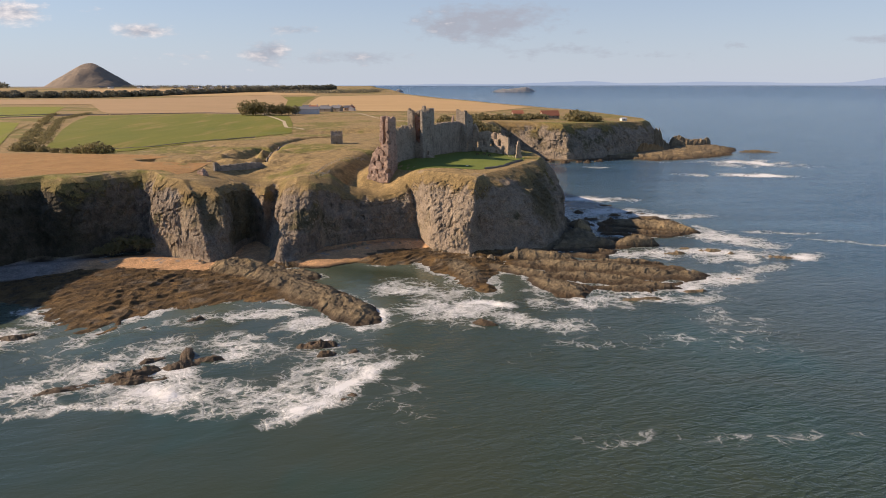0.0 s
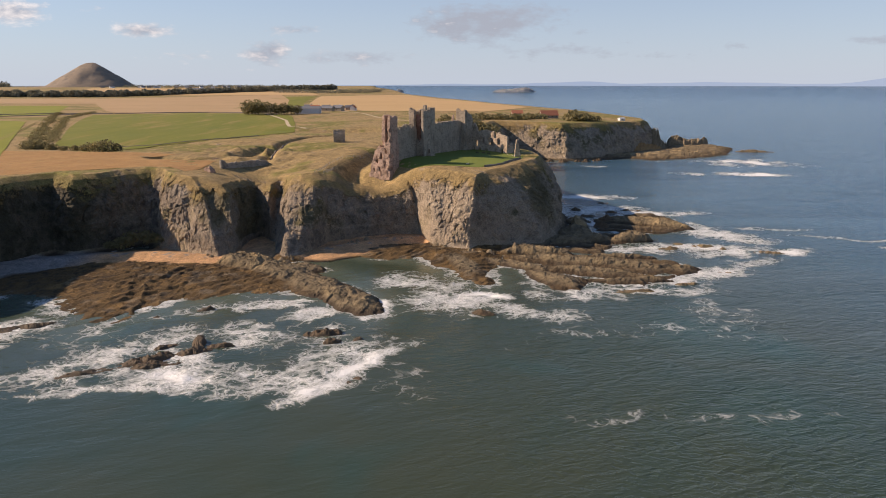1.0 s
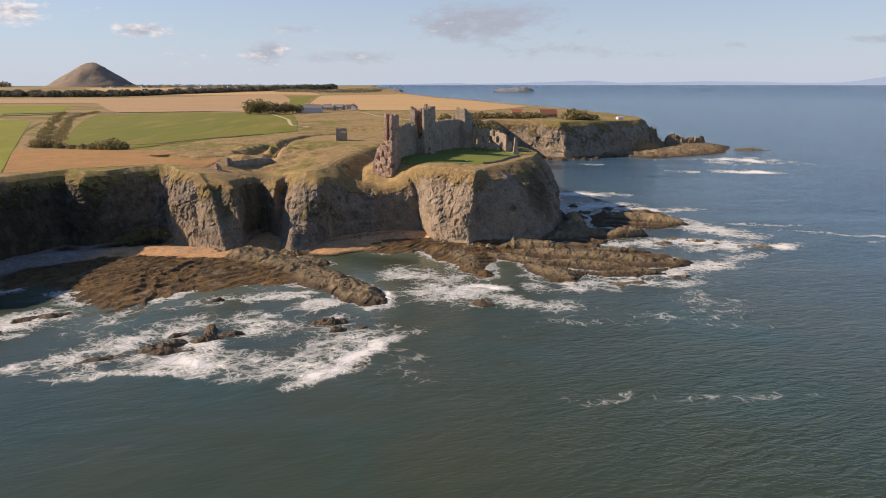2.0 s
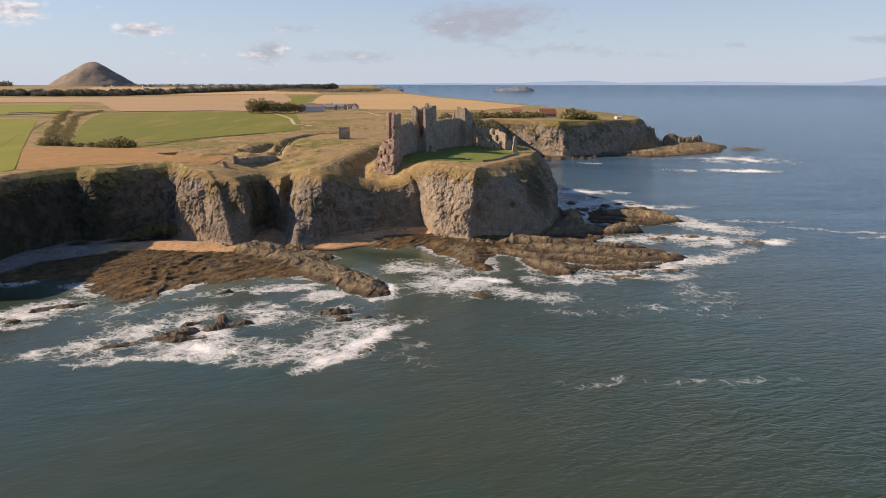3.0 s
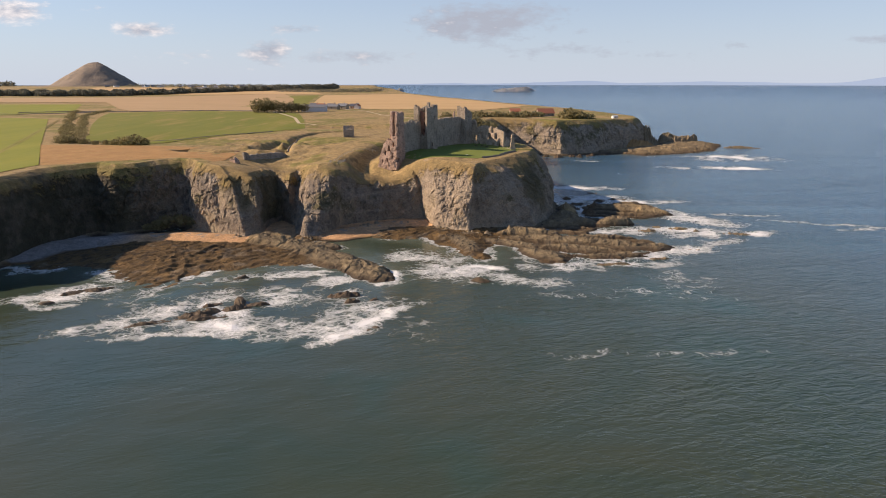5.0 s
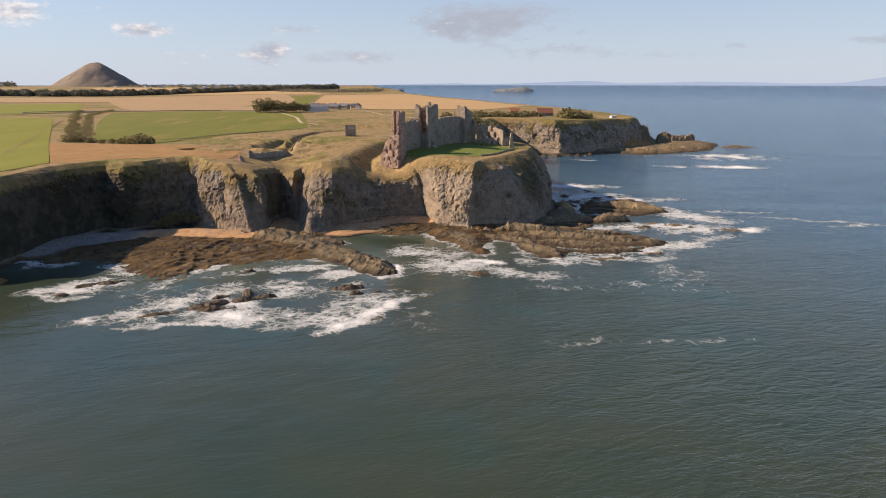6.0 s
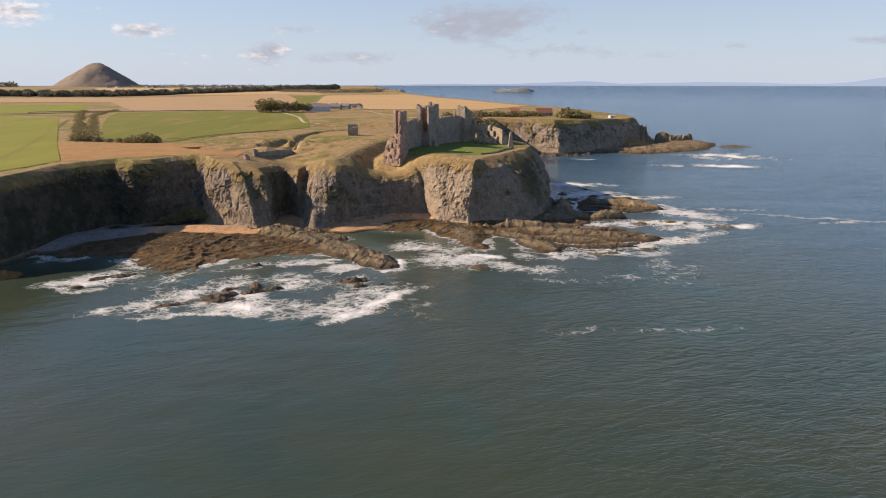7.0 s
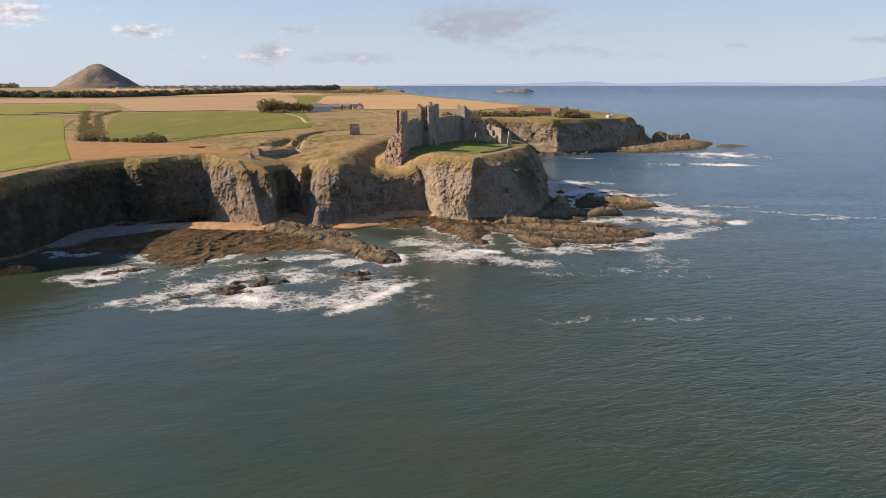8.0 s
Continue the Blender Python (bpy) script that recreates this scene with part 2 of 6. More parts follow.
def land(x, y):
    """Height, place on the cliff (0 foot to 1 top) and the shore's share, on arrays."""
    dt, on_top = poly_distance(x, y, COAST_TOP)
    df, in_foot = poly_distance(x, y, COAST_FOOT)
    rough = smooth(1500, 400, y)
    u = np.where(on_top, 1.0, np.where(in_foot, np.clip((df - 3.2 * smooth(1200, 1100, y)) / np.maximum(df + dt, 1e-6), 0.001, 1), 0.0))
    top = plateau(x, y)
    prof = np.interp(u, [0, 0.10, 0.22, 0.5, 0.74, 0.88, 1.0], [0, 0.07, 0.2, 0.58, 0.87, 0.945, 1.0])
    # sea bed and shore
    bed = -1.2 - np.minimum(df, 60) * 0.09
    near = (y < 470) & (x < 170) & (x > -260) & ~in_foot
    weed = np.zeros_like(x)
    for pts, crest, slope, kind in ((LEDGE_WEST, 2.0, 0.055, 0), (LEDGE_MID, 1.8, 0.10, 0), (LEDGE_EAST, 0.5, 0.20, 1), (LEDGE_SPIT, 0.7, 0.24, 1), (LEDGE_CAPE, 3.2, 0.10, 1)):
        sel = near if pts is not LEDGE_CAPE else ((y > 600) & (y < 960) & (x > 60) & (x < 420) & ~in_foot)
        px, py = x[sel], y[sel]
        if not px.size:
            continue
        wx, wy = px + 4.0 * fbm(px / 9, py / 9, None, 4, 31), py + 4.0 * fbm(px / 9, py / 9, None, 4, 47)
        d, ins = poly_distance(wx, wy, pts)
        d = np.where(ins, d, -d)
        # beds of rock run in curved strips
        if kind == 0:
            phase = (wx - 0.4 * (wy - 200) - 0.006 * (wy - 200) ** 2) / 3.6
        else:
            phase = (wx * 0.30 + wy * 0.95) / 6.5
        strip = 1.0 - np.abs(np.mod(phase + 0.3 * fbm(px / 15, py / 15, None, 2, 8), 2) - 1)
        ruff = fbm(px / 4.2, py / 4.2, None, 4, 71, True)
        fine = fbm(px / 1.7, py / 1.7, None, 3, 74, True)
        h = -0.9 + np.clip(d * slope * 2.0, -3, crest + 0.9) * (1 + (0.15 if kind == 0 else 0.35) * (strip - 0.5)) + ((0.22 + 0.3 * kind) * ruff + 0.16 * fine) * smooth(-2, 3, d) \
            + (0.26 if kind == 0 else 1.35) * (strip - (0.5 if kind == 0 else 0.62)) * smooth(1, 7, d)
        if pts is LEDGE_WEST:
            # one hard bed stands up as a curved rib
            rib = line_distance(wx, wy, [(-112, 279), (-116, 268), (-117, 252), (-114, 236), (-110, 222), (-112, 210), (-115, 197)])
            h = h + (0.75 * np.exp(-(rib / 1.7) ** 2) + 0.4 * np.exp(-((rib - 7) / 1.3) ** 2) + 0.3 * np.exp(-((rib - 13) / 1.2) ** 2)) * (0.85 + 0.3 * ruff)
        old = bed[sel]
        bed[sel] = np.maximum(old, h)
        weed[sel] = np.maximum(weed[sel], smooth(-1, 2, d) * (1 - kind * 0.7))
    # humps of bare rock on the shore: place, half sizes, heading, height
    for cx, cy, ra, rb, head, h in ((-86, 287, 20, 12, -28, 6.0), (-68, 274, 23, 11, -38, 3.6), (-50, 255, 23, 11, -50, 3.0), (-34, 236, 20, 10, -55, 3.3), (-60, 283, 12, 6, -30, 2.4), (45, 309, 19, 4.6, -6, 4.4), (70, 290, 47, 4.6, -18, 3.2), (47, 264, 17, 8, -52, 2.6), (80, 262, 20, 3.2, 3, 1.8), (86, 302, 17, 3.2, -10, 2.6), (34, 287, 18, 5, -38, 2.2),
                                    (72, 333, 20, 6, 16, 4.6), (100, 337, 12, 5, 4, 5.6), (72, 350, 17, 10, 70, 6.5), (78, 368, 6, 5, 65, 9.0), (80, 388, 10, 7, 60, 3.6), (100, 281, 17, 3.4, 4, 2.2), (63, 277, 26, 4, -16, 2.2), (121, 379, 27, 7, -32, 4.2), (132, 405, 12, 4, -30, 1.8), (10, 286, 6, 20, 20, 1.8)):
        sel = near & (np.abs(x - cx) < 40) & (np.abs(y - cy) < 40)
        ca, sa = math.cos(radians(head)), math.sin(radians(head))
        px, py = x[sel] - cx, y[sel] - cy
        px, py = px + 1.6 * fbm(x[sel] / 5, y[sel] / 5, None, 3, 91), py + 1.6 * fbm(x[sel] / 5, y[sel] / 5, None, 3, 92)
        r = np.sqrt(((px * ca + py * sa) / ra) ** 2 + ((-px * sa + py * ca) / rb) ** 2)
        bed[sel] = np.where(r < 1.25, np.maximum(bed[sel], bed[sel] * 0.3 + h * (1 - r ** 2.4) * (0.76 + 0.26 * fbm((px * ca + py * sa) / 13, (-px * sa + py * ca) / 3.6, None, 3, 93, True) + 0.14 * fbm(x[sel] / 4.2, y[sel] / 4.2, None, 3, 95)) + (0.22 * fbm((px * ca + py * sa) / 6, (-px * sa + py * ca) / 1.6, None, 2, 94, True) + 0.32 * cellular(x[sel] / 3.4, y[sel] / 3.4, np.zeros_like(px), 97) + 0.16 * cellular(x[sel] / 1.5, y[sel] / 1.5, np.zeros_like(px), 98)) * smooth(1.1, 0.8, r)), bed[sel])
        weed[sel] = np.where(r < 0.95, weed[sel] * smooth(0.6, 0.95, r) * 0.5, weed[sel])
    # beaches lean on the foot of the cliff
    sand = np.zeros_like(x)
    for pts, w0, zz in (([(-201, 262), (-196, 282), (-176, 290), (-152, 298), (-136, 302), (-112, 296), (-104, 297)], 17.0, 3.0), ([(-58, 309), (-44, 320), (-30, 330), (-18, 337), (-9, 338)], 16.0, 2.9), ([(-92, 334), (-90, 306)], 14.0, 2.2)):
        d = line_distance(x, y, pts) + 1.5 * fbm(x / 6, y / 6, None, 3, 55)
        b = zz - 0.16 * d
        s = smooth(w0, w0 - 4, d) * ~on_top
        higher = (b > bed) & (d < w0) & ~in_foot
        bed = np.where(higher, b, bed)
        sand = np.maximum(sand, np.where(higher | ((d < w0) & (bed < b + 0.35)), s, 0))
    foot_z = np.where(in_foot, np.maximum(1.8, 0), 0)
    z = np.where(in_foot, foot_z + (top - foot_z) * prof, bed)
    # soften the step between shore and cliff
    lift = np.where(~in_foot, np.maximum(bed, 2.2 - df * 0.55), z)
    z = np.where(in_foot, z, lift)
    return z, u, weed, sand, rough


def steps(parts):
    """Grid lines from (start, end, step at the start, step at the end) stretches."""
    out = []
    for a, b, s0, s1 in parts:
        v, k = a, 0
        while v < b - 1e-6:
            out.append(v)
            v += s0 + (s1 - s0) * (v - a) / (b - a)
    out.append(parts[-1][1])
    return np.array(out)


def sheet(name, X, Y, Z, attrs=(), mat=None, smooth_faces=True):
    """One mesh from 2-d arrays of places, with float or colour attributes."""
    n, m = X.shape
    me = bpy.data.meshes.new(name)
    me.vertices.add(n * m)
    me.vertices.foreach_set("co", np.stack([X, Y, Z], -1).astype(np.float32).ravel())
    i = np.arange(n * m).reshape(n, m)
    q = np.stack([i[:-1, :-1], i[:-1, 1:], i[1:, 1:], i[1:, :-1]], -1).reshape(-1, 4)
    me.loops.add(q.size)
    me.polygons.add(len(q))
    me.loops.foreach_set("vertex_index", q.ravel().astype(np.int32))
    me.polygons.foreach_set("loop_start", np.arange(0, q.size, 4, dtype=np.int32))
    me.polygons.foreach_set("use_smooth", np.full(len(q), smooth_faces))
    me.update(calc_edges=True)
    for label, values in attrs:
        if values.ndim == 3:
            at = me.attributes.new(label, "FLOAT_COLOR", "POINT")
            at.data.foreach_set("color", np.concatenate([values, np.ones((*values.shape[:2], 1))], -1).astype(np.float32).ravel())
        else:
            at = me.attributes.new(label, "FLOAT", "POINT")
            at.data.foreach_set("value", values.astype(np.float32).ravel())
    if mat:
        me.materials.append(mat)
    return new(name, me)


# ---- materials ----
def material(name):
    m = bpy.data.materials.new(name)
    m.use_nodes = True
    t = m.node_tree
    b = t.nodes["Principled BSDF"]
    return m, t, b


def mixer(t, fac, a, b, blend="MIX"):
    n = t.nodes.new("ShaderNodeMix")
    n.data_type, n.blend_type = "RGBA", blend
    for i, v in ((0, fac), (6, a), (7, b)):
        if isinstance(v, (int, float)):
            n.inputs[i].default_value = v
        elif isinstance(v, tuple):
            n.inputs[i].default_value = (*v, 1)
        else:
            t.links.new(v, n.inputs[i])
    return n.outputs[2]


def fnode(t, op, a, b=None, clamp=False):
    n = t.nodes.new("ShaderNodeMath")
    n.operation, n.use_clamp = op, clamp
    for i, v in enumerate((a, b)):
        if v is None:
            continue
        if isinstance(v, (int, float)):
            n.inputs[i].default_value = v
        else:
            t.links.new(v, n.inputs[i])
    return n.outputs[0]


def noise_of(t, scale, detail=5.0, rough=0.6, distort=0.0, stretch=None, place=None):
    n = t.nodes.new("ShaderNodeTexNoise")
    n.inputs["Scale"].default_value, n.inputs["Detail"].default_value = scale, detail
    n.inputs["Roughness"].default_value, n.inputs["Distortion"].default_value = rough, distort
    src = place
    if src is None:
        src = t.nodes.new("ShaderNodeNewGeometry").outputs["Position"]
    if stretch:
        mp = t.nodes.new("ShaderNodeMapping")
        mp.inputs["Scale"].default_value = stretch
        t.links.new(src, mp.inputs[0])
        src = mp.outputs[0]
    t.links.new(src, n.inputs["Vector"])
    return n.outputs[0]


def relief(t, b, height, strength=0.5, distance=0.3):
    n = t.nodes.new("ShaderNodeBump")
    n.inputs["Strength"].default_value, n.inputs["Distance"].default_value = strength, distance
    t.links.new(height, n.inputs["Height"])
    t.links.new(n.outputs[0], b.inputs["Normal"])


def earthy(name, low, high, scale, rough=0.95, bump=0.5, dist=0.15, fleck=None, grain=None):
    """A plain natural surface: two colours mixed by broad and fine noise, with relief; grain draws the noise out into rows."""
    m, t, b = material(name)
    broad, fine = noise_of(t, scale, 5.0, 0.6, 0.0, grain), noise_of(t, scale * 9, 6.0, 0.7, 0.0, grain)
    k = fnode(t, "MULTIPLY", fnode(t, "SUBTRACT", fnode(t, "ADD", fnode(t, "MULTIPLY", broad, 0.6), fnode(t, "MULTIPLY", fine, 0.6)), 0.35), 2.2, True)
    col = mixer(t, k, low, high)
    if fleck:
        col = mixer(t, fnode(t, "MULTIPLY", fnode(t, "SUBTRACT", noise_of(t, scale * 3.1, 4.0, 0.6, 0.0, grain), 0.54), 6.0, True), col, fleck)
    t.links.new(col, b.inputs["Base Color"])
    b.inputs["Roughness"].default_value = rough
    b.inputs["Specular IOR Level"].default_value = 0.25
    relief(t, b, fine, bump, dist)
    return m


def ground_material():
    """Soil, turf, rock and sand: the sheet's own colours, broken up at two scales."""
    m, t, b = material("land_surface")
    at = t.nodes.new("ShaderNodeAttribute")
    at.attribute_name = "tint"
    rk = t.nodes.new("ShaderNodeAttribute")
    rk.attribute_name = "stone"
    fine, mid = noise_of(t, 1.7, 8.0, 0.72), noise_of(t, 0.22, 5.0, 0.6)
    pit = fnode(t, "MULTIPLY", fnode(t, "SUBTRACT", noise_of(t, 1.1, 6.0, 0.7, 0.8), 0.56), fnode(t, "MULTIPLY", rk.outputs["Fac"], 3.2))
    tone = fnode(t, "SUBTRACT", fnode(t, "ADD", fnode(t, "MULTIPLY", fine, 2.3), fnode(t, "SUBTRACT", fnode(t, "MULTIPLY", mid, 0.95), 0.68)), fnode(t, "MAXIMUM", pit, 0.0))
    grey = t.nodes.new("ShaderNodeCombineColor")
    for i in range(3):
        t.links.new(tone, grey.inputs[i])
    # tussocks darken and lighten the turf, not the stone
    tussock = fnode(t, "MULTIPLY", fnode(t, "SUBTRACT", noise_of(t, 0.75, 6.0, 0.72, 0.5, (0.8, 1.3, 1)), 0.47), fnode(t, "MULTIPLY", fnode(t, "SUBTRACT", 1.0, rk.outputs["Fac"]), 1.9))
    shaggy = t.nodes.new("ShaderNodeCombineColor")
    for i, k in enumerate((1.0, 0.92, 0.8)):
        t.links.new(fnode(t, "ADD", 1.0, fnode(t, "MULTIPLY", tussock, k)), shaggy.inputs[i])
    toned = mixer(t, 1.0, at.outputs["Color"], grey.outputs[0], "MULTIPLY")
    t.links.new(mixer(t, 1.0, toned, shaggy.outputs[0], "MULTIPLY"), b.inputs["Base Color"])
    b.inputs["Roughness"].default_value = 0.92
    b.inputs["Specular IOR Level"].default_value = 0.2
    crack = noise_of(t, 0.55, 9.0, 0.68, 0.6, (1, 1, 0.45))
    h = fnode(t, "ADD", fnode(t, "MULTIPLY", crack, fnode(t, "MULTIPLY", rk.outputs["Fac"], 2.4)), fnode(t, "MULTIPLY", fine, 0.35))
    relief(t, b, h, 0.9, 0.9)
    return m


def leafy(name, low, high, scale):
    """Leaves: an earthy colour, with a part of the light passing through the blade."""
    m = earthy(name, low, high, scale, 0.9, 0.4, 0.3)
    t = m.node_tree
    b, out = t.nodes["Principled BSDF"], t.nodes["Material Output"]
    through_leaf = t.nodes.new("ShaderNodeBsdfTranslucent")
    t.links.new(b.inputs["Base Color"].links[0].from_socket, through_leaf.inputs["Color"])
    mix = t.nodes.new("ShaderNodeMixShader")
    mix.inputs[0].default_value = 0.42
    t.links.new(b.outputs[0], mix.inputs[1])
    t.links.new(through_leaf.outputs[0], mix.inputs[2])
    t.links.new(mix.outputs[0], out.inputs["Surface"])
    return m


MAT_LAND = ground_material()
MAT_LAWN = earthy("mown_lawn", (0.115, 0.15, 0.025), (0.165, 0.195, 0.04), 0.12, 0.95, 0.2)
MAT_STUBBLE = earthy("stubble", (0.38, 0.25, 0.115), (0.50, 0.34, 0.165), 0.012, 0.95, 0.3, 0.15, None, (0.5, 2.4, 1))
MAT_FALLOW = earthy("fallow_brown", (0.33, 0.22, 0.115), (0.42, 0.285, 0.15), 0.012, 0.95, 0.3, 0.15, (0.30, 0.215, 0.10), (0.4, 2.6, 1))
MAT_PASTURE = earthy("pasture", (0.105, 0.13, 0.013), (0.18, 0.17, 0.022), 0.010, 0.95, 0.3, 0.15, (0.24, 0.18, 0.05), (2.4, 0.35, 1))
MAT_CROP = earthy("young_crop", (0.145, 0.165, 0.012), (0.225, 0.22, 0.024), 0.02, 0.95, 0.3, 0.15, None, (2.2, 0.3, 1))
MAT_MEADOW = earthy("dry_meadow", (0.24, 0.13, 0.048), (0.43, 0.25, 0.095), 0.09, 0.95, 1.0, 0.5, (0.24, 0.16, 0.06))
# brown turf greyed and lightened, so the hill's haze lies in its colour
MAT_HILL = earthy("hazy_hill_turf", (0.20, 0.165, 0.13), (0.31, 0.245, 0.18), 0.006, 0.95, 0.8, 6.0, (0.17, 0.15, 0.13))
MAT_TREE = leafy("foliage", (0.145, 0.135, 0.066), (0.28, 0.235, 0.118), 0.25)
MAT_BARK = earthy("bark", (0.07, 0.055, 0.04), (0.12, 0.09, 0.065), 0.8, 0.95, 0.6, 0.1)
MAT_TRACK = earthy("pale_track", (0.42, 0.34, 0.23), (0.52, 0.43, 0.30), 0.08, 0.95, 0.3)


# ---- ground ----
gx = steps([(-5000, -1500, 160, 60), (-1500, -420, 40, 12), (-420, -235, 5, 0.9), (-235, 130, 0.62, 0.62), (130, 160, 0.7, 1.5), (160, 400, 2.2, 2.6), (400, 900, 8, 80), (900, 1800, 120, 300)])
gy = steps([(-380, 150, 25, 6), (150, 196, 3, 0.62), (196, 385, 0.62, 0.62), (385, 470, 0.7, 1.3), (470, 680, 1.6, 2.2), (680, 980, 2.2, 2.4), (980, 1600, 6, 14), (1600, 4860, 25, 120)])
GX, GY = np.meshgrid(gx, gy)
shape = GX.shape
Z, U, WEED, SAND, ROUGH = (a.reshape(shape) for a in land(GX.ravel(), GY.ravel()))
gu_y, gu_x = np.gradient(Z, gy, gx)
slope = np.sqrt(gu_x ** 2 + gu_y ** 2)
glen = np.maximum(slope, 1e-3)
face = smooth(0.6, 1.6, slope) * ((U > 0) & (U < 1))
body = fbm(GX / 5.5, GY / 5.5, Z / 9, 5, 21, True)
bulge = fbm(GX / 17, GY / 17, Z / 22, 2, 22)
grain = fbm(GX / 2.1, GY / 2.1, Z / 2.8, 3, 25, True)
push = face * (1.3 * body + 1.8 * bulge + 0.55 * grain) * ROUGH
X = GX - gu_x / glen * push
Y = GY - gu_y / glen * push
Z = Z + face * 0.7 * fbm(GX / 3, GY / 3, Z / 3, 3, 23) * ROUGH + np.where(U >= 1, 0.1, 0) * fbm(GX / 2.2, GY / 2.2, None, 3, 24) * smooth(700, 400, GY)


def blend(base, colour, k):
    return base + (np.array(colour) - base) * k[..., None]


def land_colour(gx_, gy_, z_, u_, slope_, weed_, sand_):
    """Base colours of rock, turf, weed and sand, and how stony each place is."""
    shp = gx_.shape
    n_big, n_mid, n_fin = fbm(gx_ / 38, gy_ / 38, None, 3, 41), fbm(gx_ / 9, gy_ / 9, z_ / 9, 4, 42), fbm(gx_ / 2.4, gy_ / 2.4, z_ / 2.4, 3, 43)
    bed = fbm(gx_ / 40, gy_ / 40, z_ / 2.6, 3, 44)
    col = np.zeros((*shp, 3)) + np.array((0.28, 0.225, 0.17))
    col = blend(col, (0.39, 0.308, 0.215), smooth(-0.15, 0.5, n_mid))
    col = blend(col, (0.125, 0.112, 0.095), smooth(0.0, 0.5, n_fin + 0.4 * n_big) * 0.75)
    col = blend(col, (0.38, 0.32, 0.25), smooth(0.15, 0.5, bed) * 0.5)
    # tan sandstone below the castle and on the far cape
    col = blend(col, (0.44, 0.352, 0.255), smooth(-45, -12, gx_ + 8 * n_big) * (0.42 + 0.25 * np.clip(n_mid, -1, 1)))
    turf = smooth(0.74, 0.90, u_ + 0.26 * n_mid + 0.10 * n_fin) * smooth(4.2, 1.8, slope_ + 0.6 * n_fin)
    scrub = smooth(0.15, 0.6, u_ + 0.35 * n_mid) * smooth(0.0, 0.4, n_mid + 0.4 * n_big) * smooth(4.5, 1.6, slope_) * (u_ < 1)
    grass = np.zeros((*shp, 3)) + np.array((0.285, 0.205, 0.094))
    grass = blend(grass, (0.17, 0.155, 0.042), smooth(-0.05, 0.4, n_mid * 0.6 + 0.9 * n_big))
    grass = blend(grass, (0.37, 0.255, 0.115), smooth(0.1, 0.5, n_fin) * 0.8)
    grass = blend(grass, (0.14, 0.10, 0.045), smooth(0.2, 0.6, fbm(gx_ / 5, gy_ / 5, None, 4, 45)) * 0.7)
    # dark ivy and scrub in the gullies; its tone also puts shade on these sides
    ivy_shade = np.zeros(shp)
    for cx_, cy_, rx_, ry_ in ((-106, 332, 15, 34), (50, 356, 15, 26)):
        ivy_shade = np.maximum(ivy_shade, np.exp(-((gx_ - cx_) / rx_) ** 2 - ((gy_ - cy_) / ry_) ** 2))
    scrub = np.maximum(scrub, smooth(0.35, 0.75, ivy_shade + 0.3 * n_mid) * (u_ < 1) * (u_ > 0.12) * 0.9)
    col = blend(col, (0.088, 0.078, 0.032), scrub * 0.8)
    # west cliff darkened by position: its deep shade is put into the rock colour
    west_shade = smooth(-140, -175, gx_ + 8 * n_big) * (u_ > 0) * (u_ < 1)
    col = blend(col, (0.062, 0.056, 0.036), west_shade * (0.78 + 0.22 * smooth(-0.4, 0.3, n_mid + 0.5 * n_fin)))
    grass = blend(grass, (0.175, 0.125, 0.055), smooth(1.0, 0.96, u_) * 0.55)
    col = col + (grass - col) * turf[..., None]
    shore_ = u_ <= 0
    bare = np.zeros((*shp, 3)) + np.array((0.20, 0.155, 0.095))
    bare = blend(bare, (0.36, 0.268, 0.145), smooth(-0.05, 0.45, n_mid + 0.3 * n_big) * smooth(1.3, 3.0, z_ + 0.5 * n_fin))
    bare = blend(bare, (0.062, 0.046, 0.032), smooth(1.7, 0.5, z_ + 0.8 * n_fin))
    bare = blend(bare, (0.10, 0.08, 0.055), smooth(0.1, 0.5, n_fin) * 0.7)
    weedy = np.zeros((*shp, 3)) + np.array((0.118, 0.076, 0.034))
    weedy = blend(weedy, (0.19, 0.118, 0.048), smooth(0.05, 0.4, n_mid + 0.3 * n_fin))
    weedy = blend(weedy, (0.21, 0.17, 0.12), smooth(0.2, 0.5, fbm(gx_ / 6, gy_ / 6, None, 4, 46)) * 0.6)
    weedy = blend(weedy, (0.045, 0.034, 0.024), smooth(0.0, 0.4, n_fin) * 0.75)
    low = bare + (weedy - bare) * (weed_ * smooth(4.2, 2.6, z_ + 0.4 * n_mid))[..., None]
    sandy = blend(np.zeros((*shp, 3)) + np.array((0.50, 0.30, 0.155)), (0.40, 0.245, 0.13), smooth(-0.2, 0.4, n_mid))
    sandy = blend(sandy, (0.23, 0.215, 0.20), smooth(-152, -170, gx_ + 5 * n_mid))
    sandy = blend(sandy, (0.25, 0.225, 0.20), smooth(0.15, 0.5, n_fin) * smooth(1.8, 2.6, z_))
    low = low + (sandy - low) * (sand_ * smooth(-0.1, 0.3, 0.4 + n_fin * 0.4))[..., None]
    col = np.where(shore_[..., None], low, col)
    return col, np.clip(1 - turf, 0, 1) * np.where(shore_, 0.55 * (1 - sand_), 1.0)


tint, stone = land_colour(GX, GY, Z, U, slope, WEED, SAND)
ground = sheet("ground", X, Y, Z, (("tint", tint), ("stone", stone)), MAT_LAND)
cell_u = (U[:-1, :-1] + U[1:, 1:]) / 2
soft_cells = ~(((cell_u > 0) & (cell_u < 0.97)) | ((cell_u <= 0) & (SAND[:-1, :-1] < 0.3)))
ground.data.polygons.foreach_set("use_smooth", soft_cells.ravel())
tagged(ground, "coastal land with brown turf above rugged sandstone cliffs", "ground", kind="structure")


